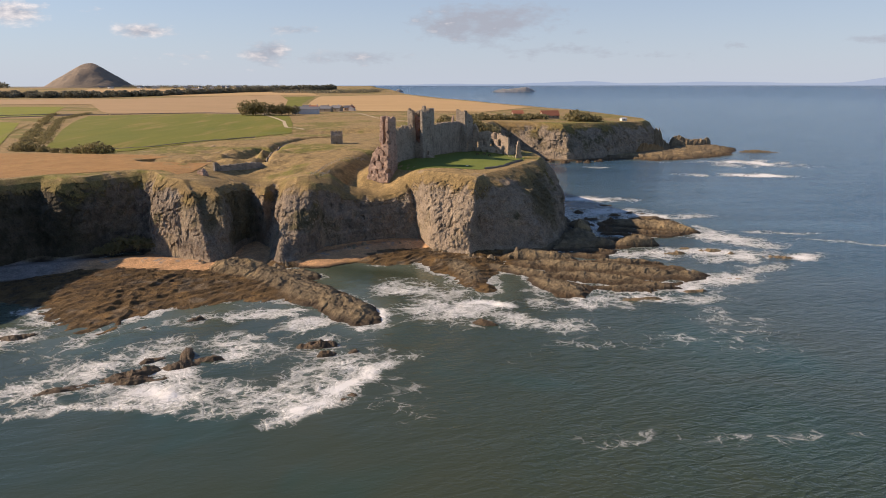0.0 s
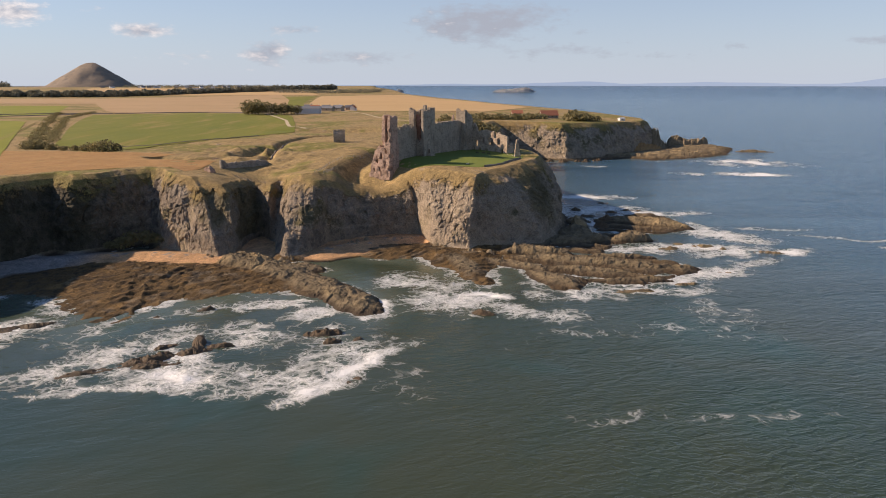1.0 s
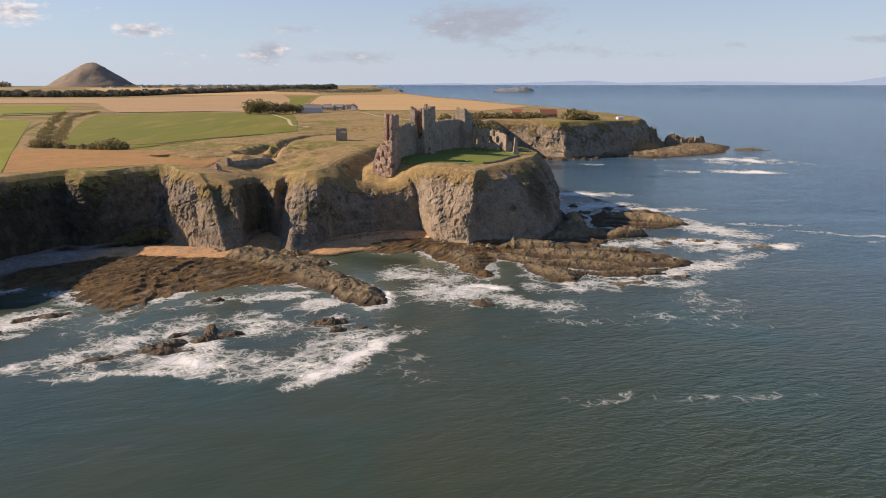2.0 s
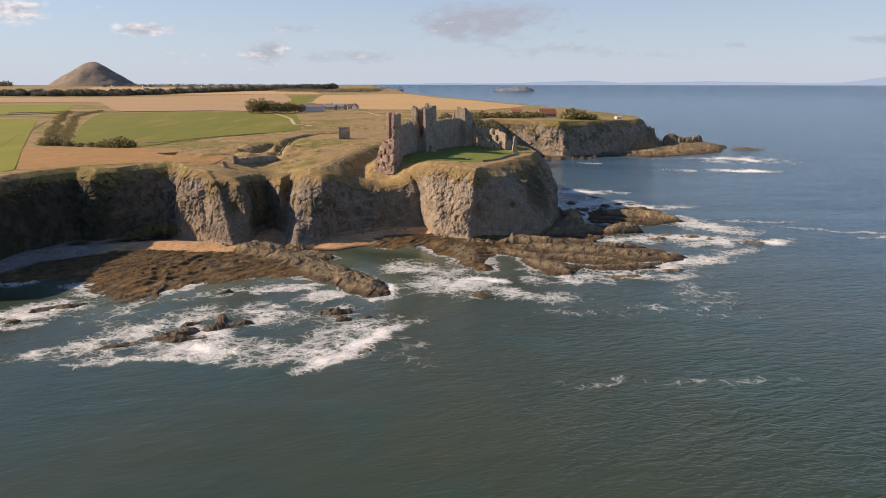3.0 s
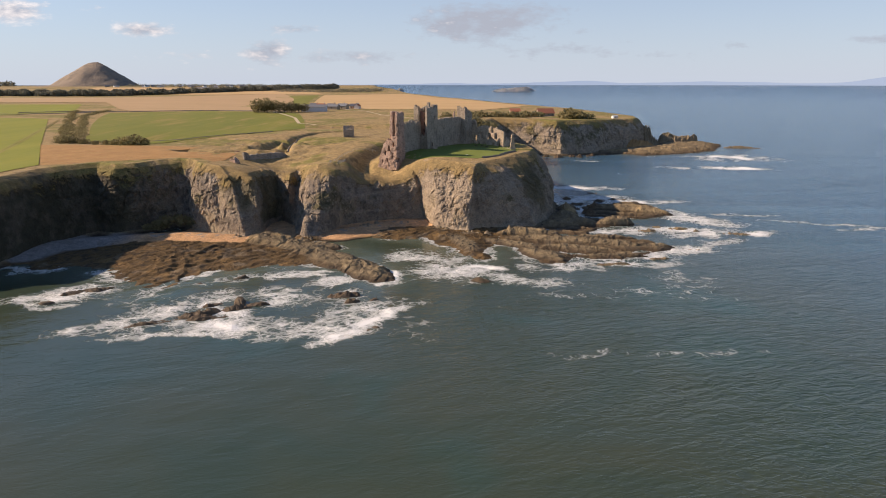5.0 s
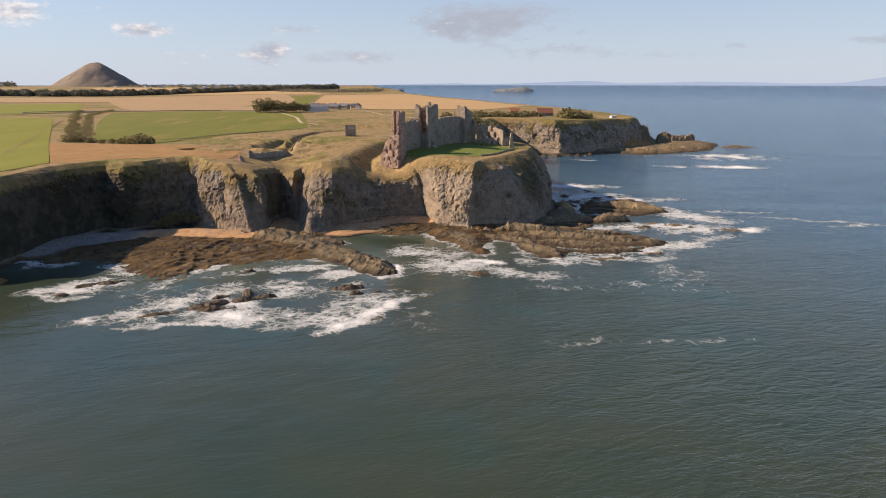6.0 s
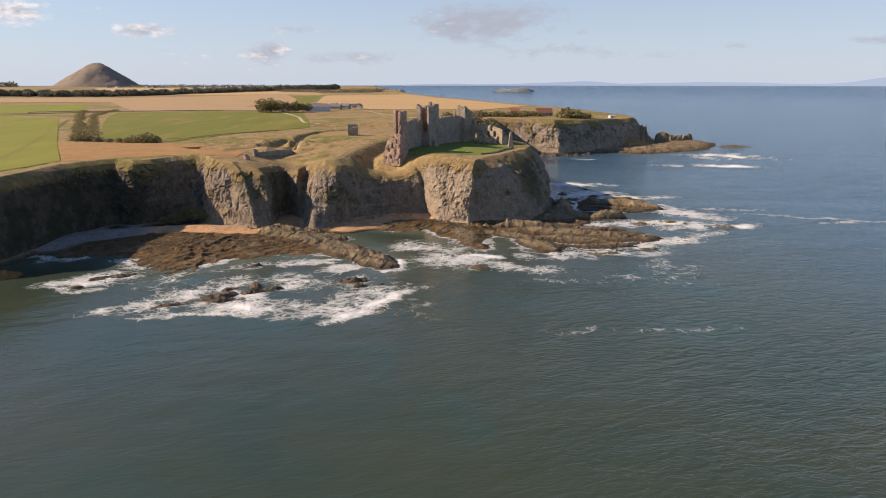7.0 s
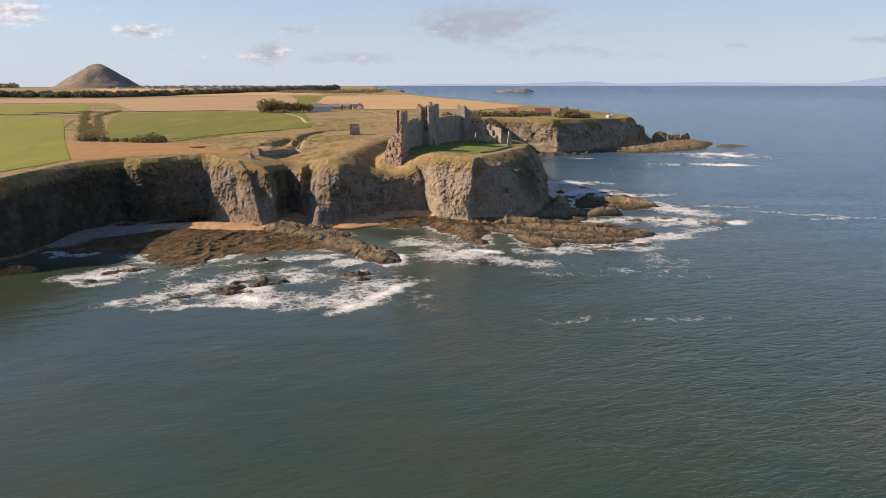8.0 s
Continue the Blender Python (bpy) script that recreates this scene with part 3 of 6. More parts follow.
# ---- cliff faces: a fine skin hung between the foot line and the top line ----
FOOT_TOP = [(0, 0), (1, 1), (3, 2), (5, 3), (7, 5), (8, 7), (9, 8), (10, 9), (11, 10), (12, 12), (13, 13), (15, 14), (17, 16), (18, 18), (19, 20), (21, 21), (22, 22), (23, 23), (24, 24), (25, 26),
            (27, 28), (29, 29), (31, 31), (33, 32), (34, 33), (35, 34), (36, 36), (37, 37), (39, 40), (40, 41), (42, 43), (43, 44), (45, 46), (46, 47), (47, 48), (48, 49), (50, 51), (51, 52), (53, 54)]


def along(pts, count):
    """That many places at even steps along a line of points, the last left out."""
    p = np.array(pts, float)
    s = np.concatenate([[0], np.cumsum(np.hypot(*(p[1:] - p[:-1]).T))])
    q = np.linspace(0, s[-1], count + 1)[:-1]
    return np.stack([np.interp(q, s, p[:, 0]), np.interp(q, s, p[:, 1])], -1)


def cliff(name, first, last, step_s, rows, label, seed):
    feet, tops = [], []
    for (f0, t0), (f1, t1) in zip(FOOT_TOP[first:last], FOOT_TOP[first + 1:last + 1]):
        span = max(math.dist(COAST_FOOT[f0], COAST_FOOT[f1]), math.dist(COAST_TOP[t0], COAST_TOP[t1]))
        n = max(2, int(span / step_s))
        feet.append(along(COAST_FOOT[f0:f1 + 1], n))
        tops.append(along(COAST_TOP[t0:t1 + 1], n))
    feet.append(np.array([COAST_FOOT[f1]], float))
    tops.append(np.array([COAST_TOP[t1]], float))
    feet, tops = np.concatenate(feet), np.concatenate(tops)
    w = np.exp(-np.linspace(-2, 2, 2 * int(3.0 / step_s) + 1) ** 2)
    w /= w.sum()
    pad = len(w) // 2
    rounded = []
    for line in (feet, tops):
        ext = np.concatenate([np.repeat(line[:1], pad, 0), line, np.repeat(line[-1:], pad, 0)])
        rounded.append(np.stack([np.convolve(ext[:, k], w, "valid") for k in (0, 1)], -1))
    feet, tops = rounded
    out = feet - tops
    out /= np.maximum(np.linalg.norm(out, axis=1), 1e-3)[:, None]
    v = np.concatenate([[-0.05, 0.0], np.linspace(0, 1, rows)[1:], [1.0, 1.0, 1.0]])
    inland = np.concatenate([np.zeros(rows + 1), [1.2, 3.0, 6.0]])
    u = np.interp(v, [0, 0.07, 0.2, 0.58, 0.87, 0.945, 1.0], [0, 0.06, 0.14, 0.42, 0.70, 0.86, 1.0])
    S, V = np.meshgrid(np.arange(len(feet)), v)
    u_steep = np.interp(v, [0, 0.1, 0.5, 0.85, 0.94, 1.0], [0, 0.01, 0.08, 0.22, 0.42, 1.0])
    fx = feet[:, 0]
    sheer = np.maximum(smooth(-66, -58, fx) * smooth(-9, -16, fx), np.maximum(smooth(-101, -97, fx) * smooth(-84, -88, fx), 0.5 * smooth(-146, -152, fx)))
    sheer = sheer[None, :] if step_s < 1.2 else 0.0
    Uu, In = u[:, None] * (1 - sheer) + u_steep[:, None] * sheer + np.zeros(len(feet)), np.meshgrid(np.arange(len(feet)), inland)[1]
    lean = 0.10 * fbm(feet[:, 0] / 9, feet[:, 1] / 9, None, 3, seed + 2)[S]
    Uu = np.clip(Uu + lean * np.sin(np.pi * np.clip(V, 0, 1)), 0, 1)
    px = feet[S, 0] + (tops[S, 0] - feet[S, 0]) * Uu - out[S, 0] * In
    py = feet[S, 1] + (tops[S, 1] - feet[S, 1]) * Uu - out[S, 1] * In
    tz = plateau(px.ravel(), py.ravel()).reshape(px.shape)
    top_z = plateau(tops[:, 0], tops[:, 1])[S]
    pz = np.where(In > 0, tz + 0.12, 1.0 + (top_z - 0.9) * V)
    pz = np.where(V < 0, -0.5, pz)
    k = np.sin(np.pi * np.clip(V, 0.03, 1)) ** 0.5 * (V > 0) * (In == 0)
    size = smooth(1.4, 0.4, step_s) * 0.4 + 0.6
    qx, qy, qz = (c + 1.3 * fbm(px / 6, py / 6, pz / 6, 2, seed + 70 + i) for i, c in enumerate((px, py, pz)))
    far = 1.0 if step_s < 1.2 else 2.1
    d = 2.2 * fbm(px / 15, py / 15, pz / 20, 2, seed) + 0.75 * fbm(qx / 8, qy / 8, qz / 9, 4, seed + 20, True) + 0.3 * fbm(px / 30, py / 30, pz / 1.3, 3, seed + 25) + 0.5 * fbm(qx / 3.0, qy / 3.0, qz / 3.0, 4, seed + 30)
    d = d + 0.42 * cellular(qx / 4.6, qy / 4.6, qz / 5.0, seed + 36) + 0.26 * cellular(qx / 2.1, qy / 2.1, qz / 2.1, seed + 41) + 0.17 * cellular(px / 1.1, py / 1.1, pz / 1.1, seed + 46)
    d = far * (d - 0.9 * smooth(0.72, 0.95, fbm(qx / 5, qy / 5, qz / 9, 2, seed + 40, True)) + 0.25 * fbm(px / 0.9, py / 0.9, pz / 0.9, 2, seed + 50))
    if far > 1:
        d = d + 3.0 * fbm(px / 26, py / 26, pz / 60, 2, seed + 55, True)
    d = np.maximum(d + 0.6, -0.9 if far == 1 else -2.4) * k * size / 0.8
    if far == 1:
        d = d + 2.6 * fbm(px / 9, py / 9, pz / 26, 2, seed + 56, True) * smooth(20, 34, px) * k
    sway = 1.7 * fbm(feet[S, 0] / 14, feet[S, 1] / 14, pz / 7, 3, seed + 57) * k
    px, py = px + out[S, 0] * d - out[S, 1] * sway, py + out[S, 1] * d + out[S, 0] * sway
    pz = pz + 0.35 * fbm(px / 1.6, py / 1.6, pz / 1.6, 3, seed + 60) * k + np.where(V < 0, 0, 0.5 * k * fbm(px / 5, py / 5, pz / 5, 2, seed + 61))
    # the skin's own steepness
    ds = np.stack([np.gradient(a, axis=0) for a in (px, py, pz)], -1)
    steep = np.abs(ds[..., 2]) / np.maximum(np.hypot(ds[..., 0], ds[..., 1]), 0.05)
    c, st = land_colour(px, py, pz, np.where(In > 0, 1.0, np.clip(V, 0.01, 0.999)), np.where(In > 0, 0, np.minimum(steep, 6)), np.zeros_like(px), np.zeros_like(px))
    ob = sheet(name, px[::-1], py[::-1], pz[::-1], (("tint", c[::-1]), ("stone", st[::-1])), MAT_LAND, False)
    cells = (In[:-1, :-1] > 0)[::-1]
    ob.data.polygons.foreach_set("use_smooth", cells.ravel())
    return tagged(ob, label, "cliff", kind="structure")


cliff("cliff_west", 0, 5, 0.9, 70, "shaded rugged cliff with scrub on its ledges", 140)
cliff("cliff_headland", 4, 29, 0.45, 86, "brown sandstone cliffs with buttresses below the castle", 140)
cliff("cliff_cape", 28, 38, 1.4, 36, "far headland cliff with a grassy brow", 140)


def top_height(x, y):
    return float(plateau(np.array([float(x)]), np.array([float(y)]))[0])


def field(name, pts, mat, label, lift=0.28, cell=14.0, category="field"):
    """A flat crop or turf laid on the land, cut into cells that follow its swell."""
    bm = bmesh.new()
    bm.faces.new([bm.verts.new((x, y, 0)) for x, y in pts])
    xs, ys = [p[0] for p in pts], [p[1] for p in pts]
    for axis, lo, hi in ((0, min(xs), max(xs)), (1, min(ys), max(ys))):
        count = max(2, min(60, int((hi - lo) / cell)))
        for i in range(1, count):
            v = lo + (hi - lo) * i / count
            co, no = ((v, 0, 0), (1, 0, 0)) if axis == 0 else ((0, v, 0), (0, 1, 0))
            bmesh.ops.bisect_plane(bm, geom=bm.verts[:] + bm.edges[:] + bm.faces[:], plane_co=co, plane_no=no)
    vx = np.array([v.co.x for v in bm.verts])
    vy = np.array([v.co.y for v in bm.verts])
    for v, h in zip(bm.verts, plateau(vx, vy)):
        v.co.z = h + lift
    bmesh.ops.recalc_face_normals(bm, faces=bm.faces)
    me = bpy.data.meshes.new(name)
    bm.to_mesh(me)
    bm.free()
    if me.polygons and me.polygons[0].normal.z < 0:
        me.flip_normals()
    me.materials.append(mat)
    return tagged(new(name, me), label, category, kind="structure")


field("lawn", LAWN, MAT_LAWN, "mown green lawn inside the castle walls", 0.15, 4.0, "lawn")
field("pasture", [(-278, 484), (-228, 456), (-186, 502), (-128, 590), (-150, 700), (-188, 860), (-218, 885), (-320, 925), (-440, 870), (-405, 770), (-350, 640), (-300, 535)], MAT_PASTURE, "broad green pasture with pale worn strips")
field("crop_field", [(-380, 215), (-285, 228), (-228, 246), (-217, 284), (-215, 312), (-287, 440), (-345, 548), (-448, 738), (-540, 772), (-1000, 790), (-1000, 230)], MAT_CROP, "bright yellow-green field with faint wheel lines")
field("meadow", [(-215, 313), (-203, 320), (-191, 332), (-173, 343), (-157, 354), (-141, 350), (-131, 339), (-129, 352), (-130, 388), (-152, 391), (-176, 402), (-166, 420), (-203, 432), (-240, 438), (-287, 440)], MAT_MEADOW, "dry golden rough grass above the cliff", 0.15, 8.0)
field("green_strip", [(-1300, 800), (-560, 800), (-494, 880), (-630, 1170), (-1800, 1130)], MAT_CROP, "flat green field beside stubble")
field("fallow_field", [(-480, 985), (-440, 925), (-320, 960), (-215, 935), (-250, 1100), (-330, 1500), (-520, 2250), (-1300, 2300), (-2000, 1700), (-1500, 1280), (-640, 1280)], MAT_FALLOW, "wide pale brown stubble field rising inland", 0.35, 40.0)
field("stubble_field", [(-180, 1010), (60, 1000), (150, 1200), (80, 1380), (-20, 1620), (-100, 2000), (-330, 1900), (-250, 1300)], MAT_STUBBLE, "golden harvested grain field near the sea", 0.35, 30.0)
field("upper_pasture", [(-330, 1080), (-200, 1060), (-265, 1320), (-340, 1900), (-430, 1850)], MAT_PASTURE, "green grazing land behind the farm")
field("far_stubble", [(-420, 2320), (-350, 2000), (-540, 2260), (-1500, 2900), (-1700, 3400), (-700, 3300)], MAT_STUBBLE, "distant golden field below the hill", 0.6, 60.0)


# ---- sea ----
def cells_of(t, scale, feature, place):
    n = t.nodes.new("ShaderNodeTexVoronoi")
    n.feature = feature
    n.inputs["Scale"].default_value = scale
    t.links.new(place, n.inputs["Vector"])
    return n.outputs["Distance"]


def vmath(t, op, a, b):
    n = t.nodes.new("ShaderNodeVectorMath")
    n.operation = op
    for i, v in enumerate((a, b)):
        if isinstance(v, tuple):
            n.inputs[i].default_value = v
        else:
            t.links.new(v, n.inputs[i])
    return n.outputs[0]


def attr_of(t, name):
    n = t.nodes.new("ShaderNodeAttribute")
    n.attribute_name = name
    return n.outputs["Fac"]


def crest_of(t, scale, turn, stretch, detail=3.0, place=None):
    """Sharp-backed wavelets: a noise folded into ridges, drawn out along the crests."""
    mp = t.nodes.new("ShaderNodeMapping")
    mp.inputs["Rotation"].default_value = (0, 0, radians(turn))
    t.links.new(place, mp.inputs[0])
    n = noise_of(t, scale, detail, 0.55, 0.35, stretch, mp.outputs[0])
    return fnode(t, "SUBTRACT", 1.0, fnode(t, "ABSOLUTE", fnode(t, "SUBTRACT", fnode(t, "MULTIPLY", n, 3.0), 1.5)))


def sea_material():
    """Murky water with wavelets, and foam as a torn web that closes to solid white where the surf is thick."""
    m, t, b = material("sea_water")
    geo = t.nodes.new("ShaderNodeNewGeometry").outputs["Position"]
    foam, shoal, deep, chop = (attr_of(t, k) for k in ("foam", "shoal", "deep", "chop"))
    # the web is dragged about by eddies of two sizes
    place = geo
    for sc, amount in ((0.075, 12.0), (0.33, 3.6), (1.4, 0.75)):
        e = t.nodes.new("ShaderNodeTexNoise")
        e.inputs["Scale"].default_value, e.inputs["Detail"].default_value = sc, 3.0
        t.links.new(geo, e.inputs["Vector"])
        place = vmath(t, "ADD", place, vmath(t, "MULTIPLY", vmath(t, "SUBTRACT", e.outputs["Color"], (0.5, 0.5, 0.5)), (amount, amount * 0.8, 0.0)))
    streak = noise_of(t, 0.17, 5.0, 0.62, 0.8, (0.7, 1.2, 1), place)
    grain = noise_of(t, 1.3, 5.0, 0.65, 0.6, None, place)
    thick = fnode(t, "ADD", foam, fnode(t, "MULTIPLY", fnode(t, "SUBTRACT", streak, 0.5), fnode(t, "MULTIPLY", fnode(t, "MINIMUM", fnode(t, "MULTIPLY", foam, 2.6), 1.0), 1.5)))
    web = None
    for sc, k, d0, sharp in ((0.15, 0.30, 0.20, 5.0), (0.36, 0.42, 0.32, 3.6)):
        edge = cells_of(t, sc, "DISTANCE_TO_EDGE", place)
        w = fnode(t, "MULTIPLY", fnode(t, "SUBTRACT", fnode(t, "MULTIPLY", fnode(t, "SUBTRACT", thick, d0), k), edge), sharp, True)
        web = w if web is None else fnode(t, "MAXIMUM", web, w)
    spots = vmath(t, "MULTIPLY", geo, (0.6, 1.0, 0.0))
    fleck = fnode(t, "MULTIPLY", fnode(t, "SUBTRACT", fnode(t, "MULTIPLY", fnode(t, "SUBTRACT", thick, 0.20), 0.62), cells_of(t, 1.0, "F1", spots)), 5.0, True)
    core = fnode(t, "MULTIPLY", fnode(t, "SUBTRACT", thick, 0.92), 2.2, True)
    torn = fnode(t, "ADD", 0.36, fnode(t, "MULTIPLY", fnode(t, "SUBTRACT", grain, 0.38), 4.2), True)
    fac = fnode(t, "MAXIMUM", core, fnode(t, "MULTIPLY", fnode(t, "MAXIMUM", web, fleck), torn), True)
    # water: grey-green murk with weedy brown and teal patches inshore, bluer far out
    murk = mixer(t, fnode(t, "MULTIPLY", fnode(t, "SUBTRACT", noise_of(t, 0.011, 4.0, 0.55, 0.6), 0.36), 3.2, True), (0.032, 0.052, 0.037), (0.051, 0.057, 0.030))
    murk = mixer(t, fnode(t, "MULTIPLY", fnode(t, "SUBTRACT", noise_of(t, 0.016, 3.0, 0.5, 0.4), 0.54), 5.0, True), murk, (0.027, 0.064, 0.055))
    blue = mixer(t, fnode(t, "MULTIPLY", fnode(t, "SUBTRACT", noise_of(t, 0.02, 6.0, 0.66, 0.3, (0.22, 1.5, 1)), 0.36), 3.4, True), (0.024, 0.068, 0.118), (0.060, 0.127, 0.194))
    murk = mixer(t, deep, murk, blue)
    water = mixer(t, shoal, murk, (0.105, 0.130, 0.102))
    t.links.new(mixer(t, fac, water, (0.82, 0.82, 0.80)), b.inputs["Base Color"])
    t.links.new(fnode(t, "ADD", fnode(t, "MULTIPLY", fac, 0.6), 0.16), b.inputs["Roughness"])
    b.inputs["IOR"].default_value = 1.33
    b.inputs["Specular IOR Level"].default_value = 0.55
    w1, w2, w3 = crest_of(t, 0.30, -16, (0.34, 1.0, 1), 3.0, geo), crest_of(t, 0.62, 14, (0.42, 1.0, 1), 3.0, geo), crest_of(t, 0.075, -24, (0.4, 1.0, 1), 3.0, geo)
    ripple = fnode(t, "ADD", fnode(t, "MULTIPLY", w1, 0.62), fnode(t, "MULTIPLY", w2, 0.34))
    h = fnode(t, "ADD", fnode(t, "MULTIPLY", ripple, chop), fnode(t, "MULTIPLY", w3, fnode(t, "ADD", fnode(t, "MULTIPLY", chop, 0.6), 0.06)))
    h = fnode(t, "ADD", h, fnode(t, "MULTIPLY", fac, fnode(t, "ADD", fnode(t, "MULTIPLY", grain, 0.55), 0.05)))
    relief(t, b, h, 1.0, 0.75)
    return m


MAT_SEA = sea_material()
angles = np.radians(steps([(-180, -50, 12, 2), (-50, -38, 2, 0.25), (-38, 38, 0.2, 0.2), (38, 50, 0.25, 2), (50, 180, 2, 12)]))
radii = [0.5, 8.0, 18.0, 30.0]
while radii[-1] < 4880:
    radii.append(min(4880.0, radii[-1] * (1.0075 if radii[-1] < 900 else 1.02)))
radii = np.array(radii)
SR, SA = np.meshgrid(radii, angles)
SX, SY = SR * np.sin(SA), -40 + SR * np.cos(SA)
SZ = np.where(SR > 3300, 57 * (np.clip(SR - 3300, 0, 1600) / 1580) ** 3, 0)
# white water: place, half sizes, heading, weight
SURF_NEAR = [(-105, 177, 13, 13, 10, 0.85), (-86, 196, 15, 13, 30, 0.8), (-71, 169, 17, 9, 8, 1.1), (-49, 163, 16, 8, 5, 1.05), (-56, 199, 11, 11, 20, 0.8), (-32, 186, 15, 19, 15, 0.8), (-20, 178, 6, 18, -35, 1.1),
             (-33, 160, 14, 6, 25, 1.05), (-78, 182, 10, 7, 30, 0.95), (-117, 207, 13, 10, 10, 0.6), (-44, 220, 14, 7, 35, 0.8), (-27, 226, 9, 12, 20, 0.9), (-120, 166, 14, 6, 20, 0.75), (-96, 162, 16, 4, 22, 0.8),
             (4, 236, 20, 17, -30, 0.9), (30, 224, 24, 8, -20, 0.75), (-14, 262, 16, 12, -50, 0.75), (-146, 202, 18, 11, 30, 0.85), (-66, 205, 8, 8, 30, 0.55)]
SURF_EDGE = [(-90, 222, 26, 7, 12, 0.5), (-66, 232, 20, 7, 12, 0.85), (6, 258, 10, 14, 0, 0.7), (-120, 196, 16, 8, 20, 0.5)]
SURF_EAST = [(72, 246, 36, 7, 6, 0.95), (114, 274, 26, 10, 18, 1.15), (130, 318, 36, 12, -5, 1.05), (108, 318, 28, 9, 5, 1.0), (150, 352, 28, 12, -45, 1.1), (168, 312, 16, 6, 5, 1.2), (142, 292, 20, 7, 20, 0.75),
             (134, 414, 36, 8, 0, 0.9), (104, 478, 30, 11, -8, 1.1), (108, 432, 26, 10, 0, 0.95), (84, 420, 18, 26, 0, 0.9), (46, 250, 12, 10, -30, 0.85), (96, 384, 18, 14, 10, 1.0)]
SURF_FAR = [(266, 604, 44, 13, -3, 1.9), (318, 690, 44, 30, -14, 2.0), (255, 705, 30, 10, 3, 1.5), (147, 665, 18, 5, -15, 0.7), (156, 570, 3, 44, 5, 0.75), (178, 366, 34, 3.0, -8, 0.72), (226, 336, 44, 2.6, -20, 0.74), (232, 322, 9, 4.5, 8, 1.0)]
STREAKS = [(66, 204, 44, 7, 8, 0.46), (100, 222, 14, 24, 30, 0.48), (60, 143, 40, 4.0, 0, 0.44), (96, 198, 20, 8, 20, 0.38), (-12, 168, 12, 26, 20, 0.36), (-128, 160, 20, 10, 0, 0.3), (20, 190, 22, 7, 10, 0.3)]
FOAM = np.zeros_like(SX)
wob_x, wob_y = SX + 7 * fbm(SX / 13, SY / 13, None, 3, 61), SY + 7 * fbm(SX / 13, SY / 13, None, 3, 62)
for cx, cy, ra, rb, head, weight in SURF_NEAR + SURF_EDGE + SURF_EAST + SURF_FAR + STREAKS:
    weight = weight * (1.32 if weight > 0.5 else 1.1)
    ca, sa = math.cos(radians(head)), math.sin(radians(head))
    dx, dy = wob_x - cx, wob_y - cy
    FOAM = np.maximum(FOAM, weight * np.exp(-0.72 * (((dx * ca + dy * sa) / ra) ** 2 + ((-dx * sa + dy * ca) / rb) ** 2) ** 1.2))
# crests that break: line, half width, weight
BREAKERS = [([(-42, 151), (-33, 157), (-26, 170), (-20, 184)], 3.2, 1.5), ([(-110, 171), (-96, 160), (-80, 159), (-62, 162), (-50, 156)], 3.0, 1.3), ([(-92, 170), (-84, 179), (-76, 190)], 4.0, 1.35),
            ([(-48, 168), (-40, 176), (-36, 190)], 2.6, 1.15), ([(6, 241), (16, 245), (25, 240)], 4.0, 1.5), ([(-72, 226), (-60, 237), (-46, 236)], 2.6, 1.2), ([(-27, 216), (-22, 224), (-22, 236)], 2.6, 1.3),
            ([(-16, 268), (-6, 260), (4, 250)], 2.6, 1.0), ([(46, 247), (60, 244), (84, 249)], 2.2, 1.1), ([(96, 260), (114, 272), (128, 276)], 3.4, 1.3), ([(118, 300), (140, 310), (166, 312)], 3.0, 1.1),
            ([(134, 352), (150, 366), (146, 384)], 3.4, 1.25), ([(222, 322), (234, 322)], 2.6, 1.6), ([(-160, 196), (-148, 186), (-138, 190)], 3.6, 1.1), ([(-130, 196), (-118, 203)], 2.4, 0.9)]
for pts, half, weight in BREAKERS:
    FOAM = np.maximum(FOAM, weight * np.exp(-(line_distance(0.35 * wob_x + 0.65 * SX, 0.35 * wob_y + 0.65 * SY, pts) / half) ** 2))
BED = land(SX.ravel(), SY.ravel())[0].reshape(SX.shape)
FOAM = FOAM * np.where(SY > 520, 0.55 + 1.1 * fbm(SX / 16, SY / 22, None, 4, 68), 1.0)
FOAM = FOAM * (0.82 + 0.55 * fbm(SX / 9, SY / 9, None, 4, 66) + 0.2 * fbm(SX / 30, SY / 30, None, 2, 67))
FOAM = np.maximum(FOAM, 0.8 * smooth(-1.7, -0.4, BED) * smooth(420, 380, SY) * smooth(-0.5, 0.2, fbm(SX / 18, SY / 18, None, 2, 64)))
SZ = SZ + (0.5 * fbm(SX / 6, SY / 6, None, 3, 63) * FOAM + 0.12 * fbm(SX / 14, SY / 9, None, 2, 65)) * smooth(900, 400, SR)
SHOAL = np.maximum(0.6 * smooth(-3.2, -0.6, BED) * (SR < 900), smooth(0.3, 1.0, FOAM))
SHOAL = np.maximum(SHOAL, 0.10 * np.exp(-((SX - 120) / 85) ** 2 - ((SY - 560) / 150) ** 2))
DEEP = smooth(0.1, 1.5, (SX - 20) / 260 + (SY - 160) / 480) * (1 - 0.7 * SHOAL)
# the bay in the lee of the headland lies calmer than the open sea
CHOP = (0.14 + 0.86 * smooth(-25, 120, SX + 0.10 * (SY - 120) + 22 * fbm(SX / 60, SY / 60, None, 2, 69))) * (0.8 + 0.35 * fbm(SX / 45, SY / 24, None, 3, 70))
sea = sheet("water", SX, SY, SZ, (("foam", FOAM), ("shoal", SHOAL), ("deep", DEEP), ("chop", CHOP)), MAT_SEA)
tagged(sea, "grey-green sea with white surf round the rocks", "sea", kind="structure")


